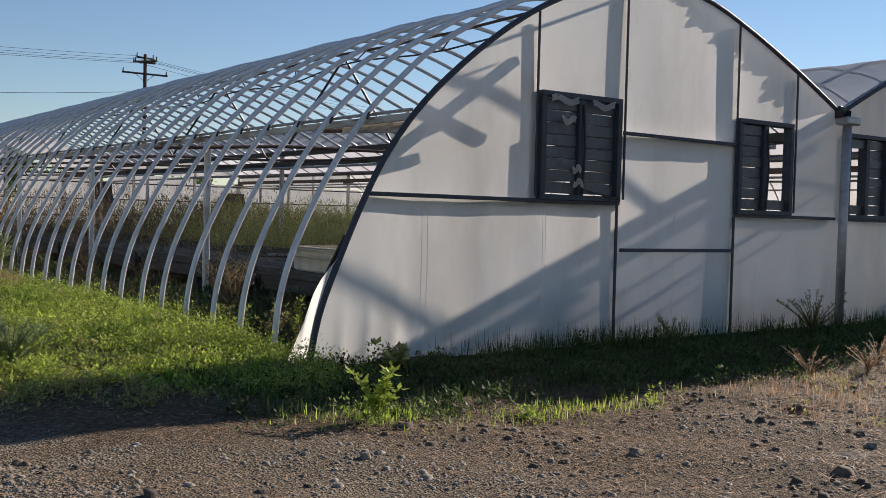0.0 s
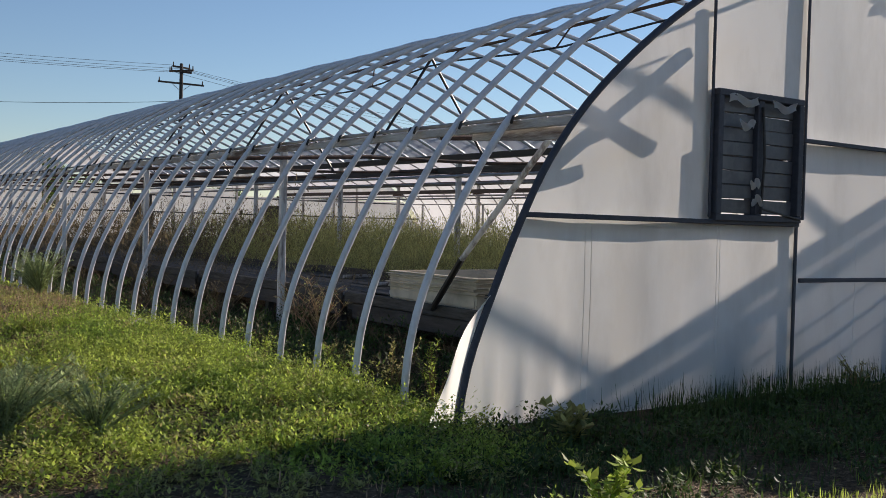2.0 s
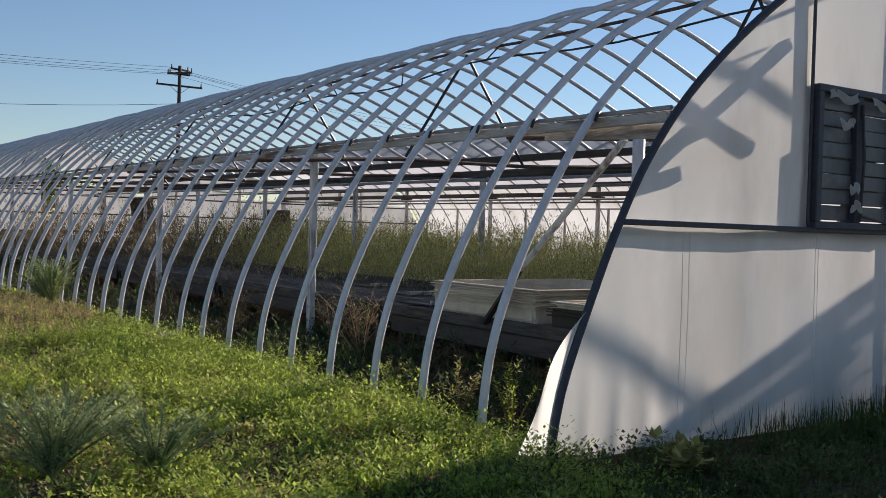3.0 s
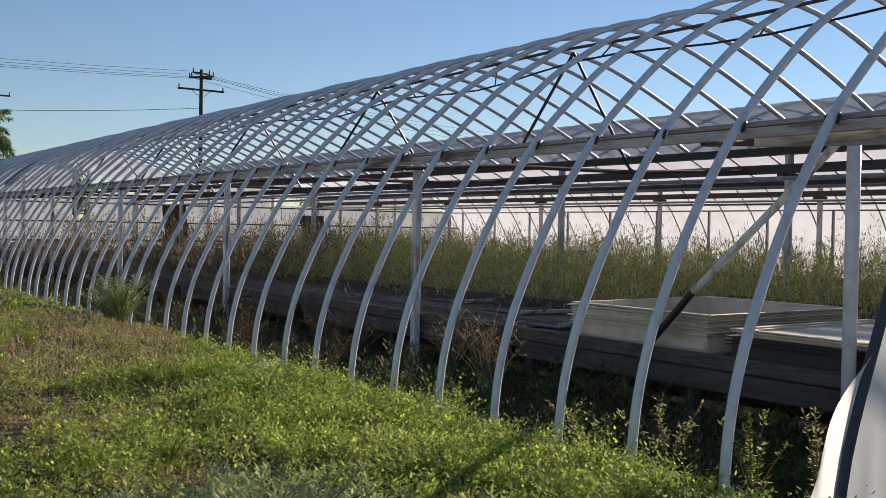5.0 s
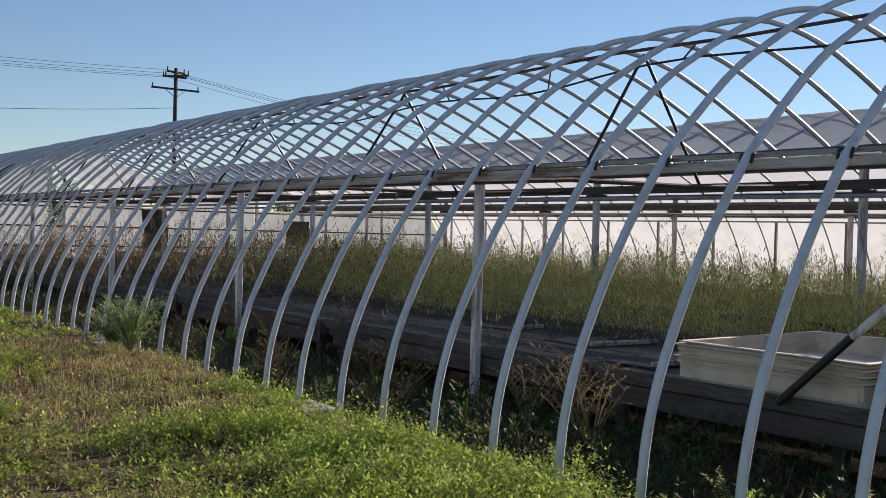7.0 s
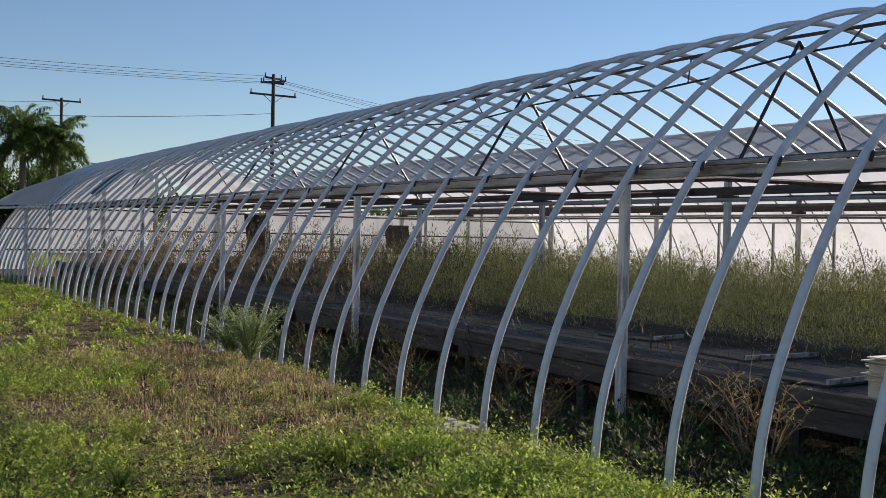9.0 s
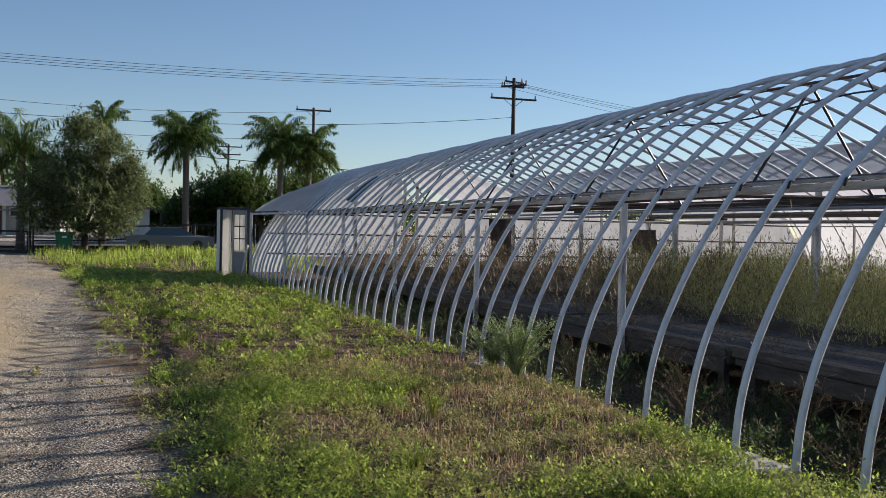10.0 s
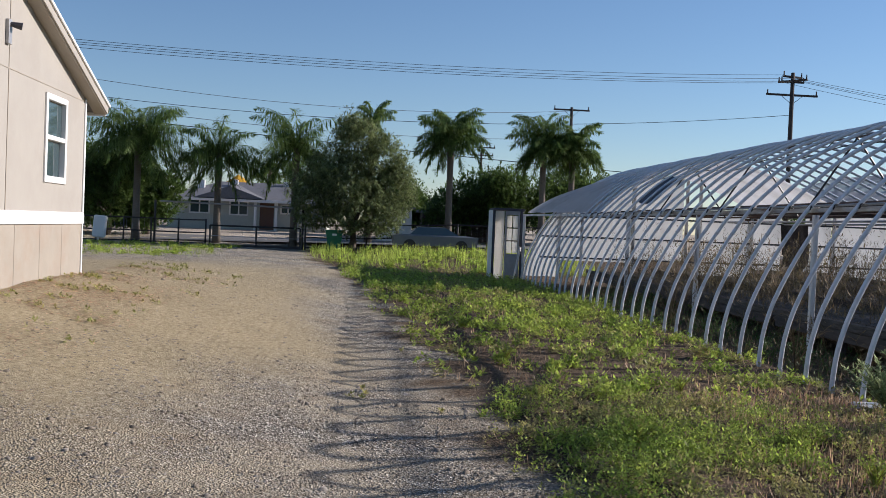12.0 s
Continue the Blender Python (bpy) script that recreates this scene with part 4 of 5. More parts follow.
door = part("door", Shape().box((-0.58, 38.12, 0.15), (-0.05, 38.17, 1.05)).box((-0.58, 38.12, 2.45), (-0.05, 38.17, 2.58)).box((-0.58, 38.12, 1.05), (-0.52, 38.17, 2.45)).box((-0.11, 38.12, 1.05), (-0.05, 38.17, 2.45)), M_CONC, porch, "grey door with six panes")
for k in range(3):
    for j in range(2):
        part("pane", Shape().box((-0.51 + j * 0.21, 38.13, 1.08 + k * 0.46), (-0.33 + j * 0.21, 38.16, 1.5 + k * 0.46)), M_FILM, door)
part("leaning_board", Shape().bar((-0.25, 37.9, 0.1), (-0.02, 38.05, 1.3), 0.02, 0.1), M_WHITE, porch)


# benches
def bench(x0, x1, length):
    t = thing("bench", "long weathered timber plant bench", "bench", group="greenhouse benches")
    n = max(3, int((x1 - x0) / 0.26))
    w = (x1 - x0 - 0.08) / n
    for k in range(n):
        part("plank", Shape().box((x0 + 0.04 + k * w + 0.008, 0, 0.54 + 0.004 * (k % 3)), (x0 + 0.04 + (k + 1) * w - 0.008, length, 0.57 + 0.004 * (k % 3))), M_WOODG, t)
    part("front_board", Shape().box((x0, 0, 0.50), (x0 + 0.035, length, 0.63)), M_WOODG, t, "grey front board")
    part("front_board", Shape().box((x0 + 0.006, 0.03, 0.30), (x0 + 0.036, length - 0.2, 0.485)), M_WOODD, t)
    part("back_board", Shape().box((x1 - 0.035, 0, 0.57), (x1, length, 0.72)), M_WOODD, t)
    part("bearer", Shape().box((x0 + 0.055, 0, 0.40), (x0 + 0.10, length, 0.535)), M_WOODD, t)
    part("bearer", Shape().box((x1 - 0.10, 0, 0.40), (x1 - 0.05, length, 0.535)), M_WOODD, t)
    for y in (0.25, length / 2, length - 0.25):
        for x in (x0 + 0.12, x1 - 0.2):
            part("leg", Shape().box((x, y - 0.06, -0.3), (x + 0.09, y + 0.06, 0.54)), M_WOODD if int(y * 10) % 3 else M_CONC, t)
    return t


for x0, x1 in ((2.22, 4.6), (5.5, 8.1), (8.9, 11.6), (12.6, 16.0)):
    b0 = bench(x0, x1, 5.15)
    b0.location = (0, 0.45, 0)
    for k in range(1, 7):
        copy_thing(b0, pose(0, 0.45 + 5.26 * k, 0.012 * math.sin(k * 2.2), 0, 0, 0.25 * math.sin(k * 1.9 + x0)))


# trays
def tray(w, l, h, mat, label):
    """A shallow tray: floor, four sides and a folded rim."""
    t, lip = 0.012, 0.045
    e = thing("plant_tray", label, "tray", group="stacked trays")
    part("floor_pan", Shape().box((0, 0, 0), (w, l, t)), mat, e)
    for a, b in (((0, 0), (w, t)), ((0, l - t), (w, l)), ((0, t), (t, l - t)), ((w - t, t), (w, l - t))):
        part("side", Shape().box((a[0], a[1], t), (b[0], b[1], h - t)), mat, e)
    rim = Shape()
    for a, b in (((-lip, -lip), (w + lip, t)), ((-lip, l - t), (w + lip, l + lip)), ((-lip, t), (t, l - t)), ((w - t, t), (w + lip, l - t))):
        rim.box((a[0], a[1], h - t), (b[0], b[1], h))
    part("rim", rim, mat, e)
    return e


CREAM = "shallow cream plastic flood tray in a stack"
cream = tray(2.1, 1.75, 0.20, M_TRAY, CREAM)
cream.matrix_basis = pose(2.33, 2.83, 0.585)
for k in range(1, 8):
    copy_thing(cream, pose(2.33 + 0.02 * math.sin(k * 2), 2.83 + 0.02 * math.cos(k * 3), 0.585 + 0.026 * k, 0, 0, 0.6 * math.sin(k * 1.3)))
black = tray(2.0, 1.55, 0.16, M_TRAYB, "black plastic flood tray in a stack")
black.matrix_basis = pose(2.28, 0.95, 0.585)
for k in range(1, 3):
    copy_thing(black, pose(2.28, 0.95 + 0.01 * math.cos(k), 0.585 + 0.034 * k, 0, 0, 0.3 * math.sin(k)))
small = tray(2.0, 1.45, 0.05, M_TRAY, "cream plastic flood tray on a black stack")
small.matrix_basis = pose(2.27, 0.98, 0.815)
copy_thing(small, pose(2.29, 1.0, 0.832, 0, 0, 0.5))
for k, (x, y, w, l, yaw) in enumerate(((2.75, 5.3, 1.6, 1.2, 3), (3.5, 6.9, 1.3, 1.5, -5), (4.0, 8.8, 0.8, 1.6, 8))):
    sheet = thing("plywood_sheet", "grey weathered plywood sheet lying on the bench", "board", (x, y, 0.585), "loose boards")
    sheet.rotation_euler = (0, 0, radians(yaw))
    part("board", Shape().box((0, 0, 0), (w, l * 0.6, 0.02)), M_WOODG, sheet)
    part("edge_lath", Shape().box((0, 0, 0.02), (w, 0.04, 0.07)), M_WOODW, sheet)

block = thing("concrete_block", "flat concrete block at the foot of the tubes", "block", (-0.05, 7.25, 0.06))
part("slab", Shape().box((-0.22, -0.3, -0.05), (0.2, 0.3, 0.10), None, 0.015), M_CONC, block)
foot = thing("hoop_footing", "small white footing under a tube", "footing", (0.0, 13.4, 0))
part("slab", Shape().box((-0.16, -0.2, 0.0), (0.16, 0.2, 0.14), None, 0.02), M_WHITE, foot)


# ---- plants in the greenhouse ----
def thicket(n, region, z0, z1, ln, wd, top_noise):
    """A thicket of fine shoots; its top is uneven."""
    x0, x1, y0, y1 = region
    x, y = rng.uniform(x0, x1, n), rng.uniform(y0, y1, n)
    top = z0 + (z1 - z0) * np.clip(0.72 + top_noise * fbm(x, y, 1.5, 4) + 0.25 * rng.normal(0, 0.4, n), 0.2, 1.25)
    z = z0 + (top - z0) * rng.uniform(0, 1, n) ** 0.75
    p = np.stack([x, y, z], 1)
    length = ln * rng.uniform(0.5, 1.4, n)
    return leaf_quads(p, rng.uniform(0, 6.3, n), rng.uniform(0.2, 1.3, n), length, wd * rng.uniform(0.6, 1.4, n))


def plumes(n, region, z0, z1, spread, leaves, ln, wd, noise):
    """Feathery plants: fine shoots round leaning stems, thinning to a pointed top."""
    x0, x1, y0, y1 = region
    x, y = rng.uniform(x0, x1, n), rng.uniform(y0, y1, n)
    tall = (z1 - z0) * np.clip(0.68 + noise * fbm(x, y, 1.1, 4) + rng.normal(0, 0.14, n), 0.25, 1.3)
    px, py, ph = (np.repeat(a, leaves) for a in (x, y, tall))
    m = n * leaves
    f = rng.uniform(0, 1, m) ** 0.8
    az = rng.uniform(0, 6.3, m)
    lean_az, lean = np.repeat(rng.uniform(0, 6.3, n), leaves), np.repeat(rng.uniform(0, 0.35, n), leaves) * f * f
    r = spread * rng.uniform(0.1, 1, m) * (1.03 - f) ** 0.8
    p = np.stack([px + r * np.cos(az) + lean * np.cos(lean_az), py + r * np.sin(az) + lean * np.sin(lean_az), z0 + ph * f + 0.25 * r], 1)
    return leaf_quads(p, az + rng.normal(0, 0.7, m), rng.uniform(0.1, 1.3, m), ln * rng.uniform(0.4, 1.3, m), wd * rng.uniform(0.6, 1.4, m))


stuff("fern_weeds", *join(plumes(2100, (5.6, 11.5, 3, 23), 0.4, 1.85, 0.34, 60, 0.11, 0.013, 0.25), plumes(1000, (9, 15.5, 1.5, 28), 0.3, 1.8, 0.38, 50, 0.13, 0.015, 0.25),
                          plumes(420, (4.2, 7.0, 5.2, 17), 0.5, 1.25, 0.26, 46, 0.10, 0.010, 0.35), thicket(9000, (15.5, 24, 4, 36), 0.0, 1.25, 0.3, 0.02, 0.3)),
      M_FERN, "dense feathery green weeds over the benches", "weeds")
stuff("bench_litter", *join(litter(6000, (2.3, 8.0, 4.7, 36), 0.2, 0.014, lambda x, y: np.clip(0.55 + 0.6 * fbm(x, y, 1.3, 6), 0, 1), 0.585), litter(6000, (0.3, 2.2, 0.5, 20), 0.2, 0.012, lambda x, y: np.clip(0.5 + 0.7 * fbm(x, y, 1.6, 3), 0, 1))), M_BROWN, "dry stalks and litter lying on the benches", "dry grass")
stuff("brown_weeds", *join(plumes(560, (2.6, 8.0, 14.5, 31), 0.3, 2.1, 0.34, 46, 0.15, 0.017, 0.4), plumes(260, (1.9, 4.5, 19, 34), 0.0, 1.9, 0.34, 46, 0.15, 0.017, 0.45), thicket(5000, (8, 14, 22, 34), 0.2, 1.7, 0.25, 0.02, 0.3)),
      M_BROWN, "tall brown dead weeds in the far half", "weeds")
stuff("under_bench_weeds", *join(plumes(170, (0.3, 2.1, 0.3, 10), -0.1, 0.36, 0.2, 26, 0.10, 0.008, 0.5), plumes(200, (0.3, 2.1, 10, 34), -0.1, 0.45, 0.22, 26, 0.12, 0.010, 0.5), thicket(1200, (2.4, 4.8, 6, 16), 0.5, 0.85, 0.16, 0.008, 0.8)),
      M_BROWN, "dry brown weeds below the benches", "weeds")


# These weeds take the darkened green, so the aisle's shade is coloured in.
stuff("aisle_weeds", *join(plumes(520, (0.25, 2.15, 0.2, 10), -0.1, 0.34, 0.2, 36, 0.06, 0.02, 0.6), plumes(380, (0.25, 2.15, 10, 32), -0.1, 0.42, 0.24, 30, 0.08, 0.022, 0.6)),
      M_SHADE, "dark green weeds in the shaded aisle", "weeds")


def shrub(name, label, x, y, tall, spread, n_stem, n_leaf, ln, wd, mat, stem_mat, droop=0.3, cat="weed", seed=1, twigs=0):
    """A weed of leaning stems with leaves along them."""
    r = np.random.default_rng(seed)
    z = float(height(x, y))
    t = thing(name, label, cat, (x, y, z))
    st = Shape()
    P, A, E, Ln = [], [], [], []
    for k in range(n_stem):
        a, h, s = r.uniform(0, 6.3), tall * r.uniform(0.5, 1.0), spread * r.uniform(0.2, 1.0)
        pts = [Vector((math.cos(a) * s * f ** 1.5, math.sin(a) * s * f ** 1.5, h * (f - droop * 0.35 * f ** 3))) for f in (0, 0.3, 0.6, 0.85, 1)]
        st.tube(pts, [0.006 + 0.004 * tall, 0.005 + 0.003 * tall, 0.004 + 0.002 * tall, 0.003, 0.002], 4)
        for j in range(twigs):
            f = r.uniform(0.3, 0.95) * 3.999
            q = pts[int(f)].lerp(pts[int(f) + 1], f - int(f))
            ta, tl = r.uniform(0, 6.3), tall * r.uniform(0.12, 0.3)
            tip = q + Vector((math.cos(ta) * tl * 0.8, math.sin(ta) * tl * 0.8, tl * r.uniform(0.2, 0.9)))
            st.tube([q, q.lerp(tip, 0.5) + Vector((0, 0, 0.1 * tl)), tip], [0.003, 0.0025, 0.0015], 3)
            for _ in range(5):
                P.append(q.lerp(tip, r.uniform(0.4, 1.0)))
                A.append(r.uniform(0, 6.3))
                E.append(r.uniform(-0.2, 1.2))
                Ln.append(ln * r.uniform(0.4, 1.0))
        for j in range(n_leaf):
            f = r.uniform(0.2, 1.0) * 3.999
            q = pts[int(f)].lerp(pts[int(f) + 1], f - int(f))
            P.append(q)
            A.append(r.uniform(0, 6.3))
            E.append(r.uniform(-0.2, 1.0))
            Ln.append(ln * r.uniform(0.5, 1.3))
    tagged(part("stem", st, stem_mat, t), kind="stuff")
    v, q = leaf_quads(np.array(P), np.array(A), np.array(E), np.array(Ln), np.array(Ln) * wd)
    stuff("leaves", v, q, mat, "", "", t)
    return t


shrub("bushy_weed", "bushy pale green weed among the tubes", -0.22, 11.75, 0.95, 0.6, 85, 60, 0.05, 0.22, M_PALE, M_PALE, 0.3, "weed", 3)
for k, (x, y, h, w) in enumerate(((-3.0, 0.55, 0.55, 0.5), (-2.5, 0.35, 0.5, 0.45), (-2.75, 1.2, 0.5, 0.5), (-3.4, 1.1, 0.4, 0.4))):
    shrub("feathery_weed", "feathery grey-green weed at the strip's front", x, y, h, w, 48, 50, 0.045, 0.22, M_PALE, M_PALE, 0.2, "weed", 90 + k)
shrub("bushy_weed", "bushy pale green weed among the tubes", -0.05, 13.0, 0.65, 0.5, 46, 60, 0.06, 0.24, M_PALE, M_PALE, 0.3, "weed", 4)
shrub("sunlit_weed", "bright yellow-green leafy weed by the gravel", -0.78, -2.45, 0.42, 0.22, 9, 22, 0.075, 0.62, M_LEAF, M_LEAF, 0.2, "weed", 5)
shrub("leafy_weed", "dark broad-leaved weed at the wall's foot", 0.55, -0.75, 0.34, 0.28, 12, 16, 0.10, 0.6, M_LEAF2, M_LEAF2, 0.3, "weed", 6)
shrub("leafy_weed", "dark bushy weed against the end wall", 7.2, -0.55, 0.62, 0.55, 22, 36, 0.05, 0.35, M_LEAF2, M_BROWN, 0.1, "weed", 7)
shrub("leafy_weed", "thin dark weed against the end wall", 4.6, -0.4, 0.4, 0.4, 12, 22, 0.05, 0.3, M_LEAF2, M_BROWN, 0.1, "weed", 8)
for k, (x, y, h) in enumerate(((0.35, 0.75, 0.75), (0.5, 1.6, 0.6), (0.2, 2.1, 0.45), (0.6, 2.7, 0.5), (0.3, 3.9, 0.4), (0.45, 0.35, 0.8))):
    shrub("dry_weed", "yellowing upright weed inside the tubes", x, y, h, 0.25, 9, 40, 0.045, 0.35, M_LEAF if k % 2 == 0 else M_LEAF2, M_BROWN, 0.05, "weed", 20 + k)
for k, (x, y, h) in enumerate(((1.75, 5.35, 1.0), (1.55, 4.95, 1.05), (1.8, 6.1, 0.95), (1.2, 10.2, 0.9), (0.6, 6.9, 0.6), (0.7, 9.3, 0.7), (1.5, 3.2, 0.6), (1.2, 2.2, 0.5), (1.6, 8.6, 0.8), (1.9, 13.0, 1.1), (0.5, 16.5, 1.0), (0.4, 22.0, 1.3), (0.8, 27, 1.4), (1.3, 7.6, 0.8), (2.4, 10.4, 1.2), (2.6, 7.4, 1.0), (0.5, 11.6, 0.7), (0.6, 14.6, 0.9))):
    shrub("dead_weed", "dry branching brown weed in the greenhouse", x, y, h, 0.55, 10, 14, 0.035, 0.3, M_FERN if k < 3 else M_BROWN, M_DRY if k < 3 else M_BROWN, 0.25, "weed", 40 + k, 7)
for k, (x, y) in enumerate(((-3.3, 6.0), (-2.9, 7.3), (-2.0, 9.6), (-3.6, 10.4), (-2.6, 3.0), (-1.6, 6.2), (-2.2, 13.5), (-3.9, 15.5))):
    shrub("low_weed", "upright tufted green weed in the strip", x, y, 0.3, 0.22, 20, 30, 0.03, 0.4, M_LEAF, M_LEAF2, 0.15, "weed", 60 + k)
for k, (x, y) in enumerate(((4.2, -2.5), (4.9, -2.7), (5.6, -2.4))):
    shrub("seeding_weed", "pale seeding grass weed on the gravel", x, y, 0.32, 0.3, 16, 20, 0.03, 0.4, M_DRY, M_DRY, 0.2, "weed", 70 + k)


# ---- beige house beside the drive ----
HX, HY0, HY1, HZ = -10.5, 11.9, 19.9, 0.85
home = thing("manufactured_home", "beige sided manufactured house with white trim", "house", (0, 0, 0))
EAVE, RIDGE_Y = 3.86, 15.9
SLOPE = 0.313


def roof_z(y):
    return EAVE + SLOPE * (4.0 - abs(y - RIDGE_Y))


WIN = (17.72, 18.80, 2.38, 3.70)
gw = Shape()
for y0, y1, z0, top in ((HY0, 14.0, 1.9, None), (14.0, 15.9, 1.9, None), (15.9, 16.15, 1.9, None), (16.16, WIN[0], 1.9, None), (WIN[0], WIN[1], 1.9, WIN[2]), (WIN[0], WIN[1], WIN[3], None), (WIN[1], HY1, 1.9, None)):
    if top is None:
        zb = WIN[3] if (y0, y1) == (WIN[0], WIN[1]) else z0
        vs = [(HX - d, y, z) for d in (0, 0.14) for y, z in ((y0, zb), (y1, zb), (y1, roof_z(y1)), (y0, roof_z(y0)))]
    else:
        vs = [(HX - d, y, z) for d in (0, 0.14) for y, z in ((y0, z0), (y1, z0), (y1, top), (y0, top))]
    gw.add(vs, [(0, 1, 2, 3), (7, 6, 5, 4), (0, 4, 5, 1), (1, 5, 6, 2), (2, 6, 7, 3), (3, 7, 4, 0)])
part("gable_wall", gw, M_SIDING, home)
part("side_wall", Shape().box((-22, HY1 - 0.12, 1.9), (HX - 0.15, HY1 - 0.004, EAVE)), M_SIDING, home)
part("rear_wall", Shape().box((-22, HY0, 0.8), (-21.85, HY1 - 0.13, EAVE)).box((-21.8, HY0, 0.8), (HX - 0.15, HY0 + 0.1, EAVE)), M_SIDING, home)
part("trim_band", Shape().box((HX + 0.002, HY0, 1.76), (HX + 0.03, HY1 + 0.01, 1.95)).box((-22, HY1, 1.76), (HX, HY1 + 0.03, 1.95)), M_WHITE, home, "white trim band at floor level")
part("corner_trim", Shape().box((HX - 0.06, HY1 - 0.05, 1.95), (HX + 0.022, HY1 + 0.022, EAVE)).box((HX - 0.05, HY1 - 0.04, 0.9), (HX + 0.018, HY1 + 0.018, 1.76)), M_WHITE, home)
for k in range(7):
    y1 = HY1 - 0.05 - k * 1.10
    part("skirting_panel", Shape().box((HX - 0.03, max(y1 - 1.085, HY0), 0.55), (HX, y1, 1.76), None, 0.008), M_SKIRT, home)
part("skirting_panel", Shape().box((-22, HY1 - 0.05, 0.5), (HX - 0.05, HY1 - 0.02, 1.76)), M_SKIRT, home)
part("seam_batten", Shape().box((HX, 16.14, 1.95), (HX + 0.008, 16.165, 4.9)), M_SKIRT, home)
part("seam_batten", Shape().box((HX, HY0, 3.80), (HX + 0.007, HY1 - 0.05, 3.815)), M_SKIRT, home)
rf = Shape()
for a, b in ((RIDGE_Y, HY1 + 0.62), (RIDGE_Y, HY0 - 0.62)):
    za, zb = roof_z(a) + 0.02, EAVE - SLOPE * 0.62 + 0.02
    vs = [(x, y, z + d) for d in (0, 0.12) for x, y, z in ((-22.3, a, za), (HX + 0.2, a, za), (HX + 0.2, b, zb), (-22.3, b, zb))]
    rf.add(vs, [(0, 1, 2, 3), (7, 6, 5, 4), (0, 4, 5, 1), (1, 5, 6, 2), (2, 6, 7, 3), (3, 7, 4, 0)])
part("roof", rf, M_SHINGLE, home)
part("fascia", Shape().bar((HX + 0.21, RIDGE_Y, roof_z(RIDGE_Y) + 0.09), (HX + 0.21, HY1 + 0.63, EAVE - SLOPE * 0.62 + 0.09), 0.03, 0.17), M_SIDING, home)
part("drip_edge", Shape().bar((HX + 0.235, RIDGE_Y, roof_z(RIDGE_Y) + 0.15), (HX + 0.235, HY1 + 0.65, EAVE - SLOPE * 0.62 + 0.15), 0.04, 0.05), M_WHITE, home, "white metal roof edge")
part("soffit", Shape().bar((HX + 0.1, RIDGE_Y, roof_z(RIDGE_Y) + 0.005), (HX + 0.1, HY1 + 0.6, EAVE - SLOPE * 0.6 + 0.005), 0.2, 0.03), M_SIDING, home)
part("eave_fascia", Shape().box((-22, HY1 + 0.60, EAVE - 0.22), (HX + 0.19, HY1 + 0.64, EAVE - 0.03)), M_WHITE, home)
win = part("window", Shape().box((HX - 0.10, WIN[0], WIN[2]), (HX + 0.03, WIN[0] + 0.09, WIN[3])).box((HX - 0.10, WIN[1] - 0.09, WIN[2]), (HX + 0.03, WIN[1], WIN[3])).box((HX - 0.10, WIN[0] + 0.09, WIN[2]), (HX + 0.03, WIN[1] - 0.09, WIN[2] + 0.10)).box((HX - 0.10, WIN[0] + 0.09, WIN[3] - 0.09), (HX + 0.03, WIN[1] - 0.09, WIN[3])).box((HX - 0.08, WIN[0] + 0.09, 3.02), (HX + 0.02, WIN[1] - 0.09, 3.09)), M_WHITE, home, "white framed sash window")
part("pane", Shape().box((HX - 0.07, WIN[0] + 0.09, WIN[2] + 0.10), (HX - 0.06, WIN[1] - 0.09, 3.02)), M_GLASS, win)
part("pane", Shape().box((HX - 0.05, WIN[0] + 0.09, 3.09), (HX - 0.04, WIN[1] - 0.09, WIN[3] - 0.09)), M_GLASS, win)
lamp = part("wall_lamp", Shape().box((HX, 15.98, 4.10), (HX + 0.05, 16.10, 4.42)), M_GALV, home, "small grey security lamp")
part("lamp_head", Shape().tube([(HX + 0.04, 16.04, 4.36), (HX + 0.18, 16.08, 4.34)], [0.03, 0.05], 8), M_DARK, lamp)


# ---- fence and gate ----
def gz(x, y):
    return float(height(x, y))


fence = thing("pipe_fence", "dark pipe rail fence with wire mesh", "fence")
for side, (xa, xb, n) in enumerate(((-26.0, -13.6, 9), (-8.5, 9.0, 11))):
    za, zb = gz(xa, 55.2), gz(xb, 55.2)
    for k in range(n + 1):
        x = xa + (xb - xa) * k / n
        part("fence_post", Shape().tube([(x, 55.2, gz(x, 55.2) - 0.1), (x, 55.2, gz(x, 55.2) + 1.35)], 0.05, 6), M_BLACK, fence)
    for hgt in (0.12, 0.65, 1.3):
        part("fence_rail", Shape().tube([(xa + (xb - xa) * k / n, 55.2, gz(xa + (xb - xa) * k / n, 55.2) + hgt) for k in range(n + 1)], 0.036, 5), M_BLACK, fence)
    mesh_wire = Shape()
    for k in range(int((xb - xa) / 0.3)):
        x = xa + 0.3 * k
        mesh_wire.tube([(x, 55.23, gz(x, 55.2) + 0.1), (x, 55.23, gz(x, 55.2) + 1.3)], 0.004, 3, False)
    tagged(part("wire_mesh", mesh_wire, M_GALV, fence), "", kind="stuff")
gate = thing("pipe_gate", "long low steel pipe gate across the drive", "gate")
ZG = 0.36
for x in (-13.35, -11.0, -8.75):
    part("upright", Shape().tube([(x, 55.0, ZG + 0.05), (x, 55.0, ZG + 1.15)], 0.05, 6), M_BLACK, gate)
part("top_rail", Shape().tube([(-13.35, 55.0, ZG + 1.15), (-8.75, 55.0, ZG + 1.15)], 0.045, 6), M_BLACK, gate)
part("bottom_rail", Shape().box((-13.4, 54.95, ZG + 0.04), (-8.7, 55.05, ZG + 0.20)), M_BLACK, gate)
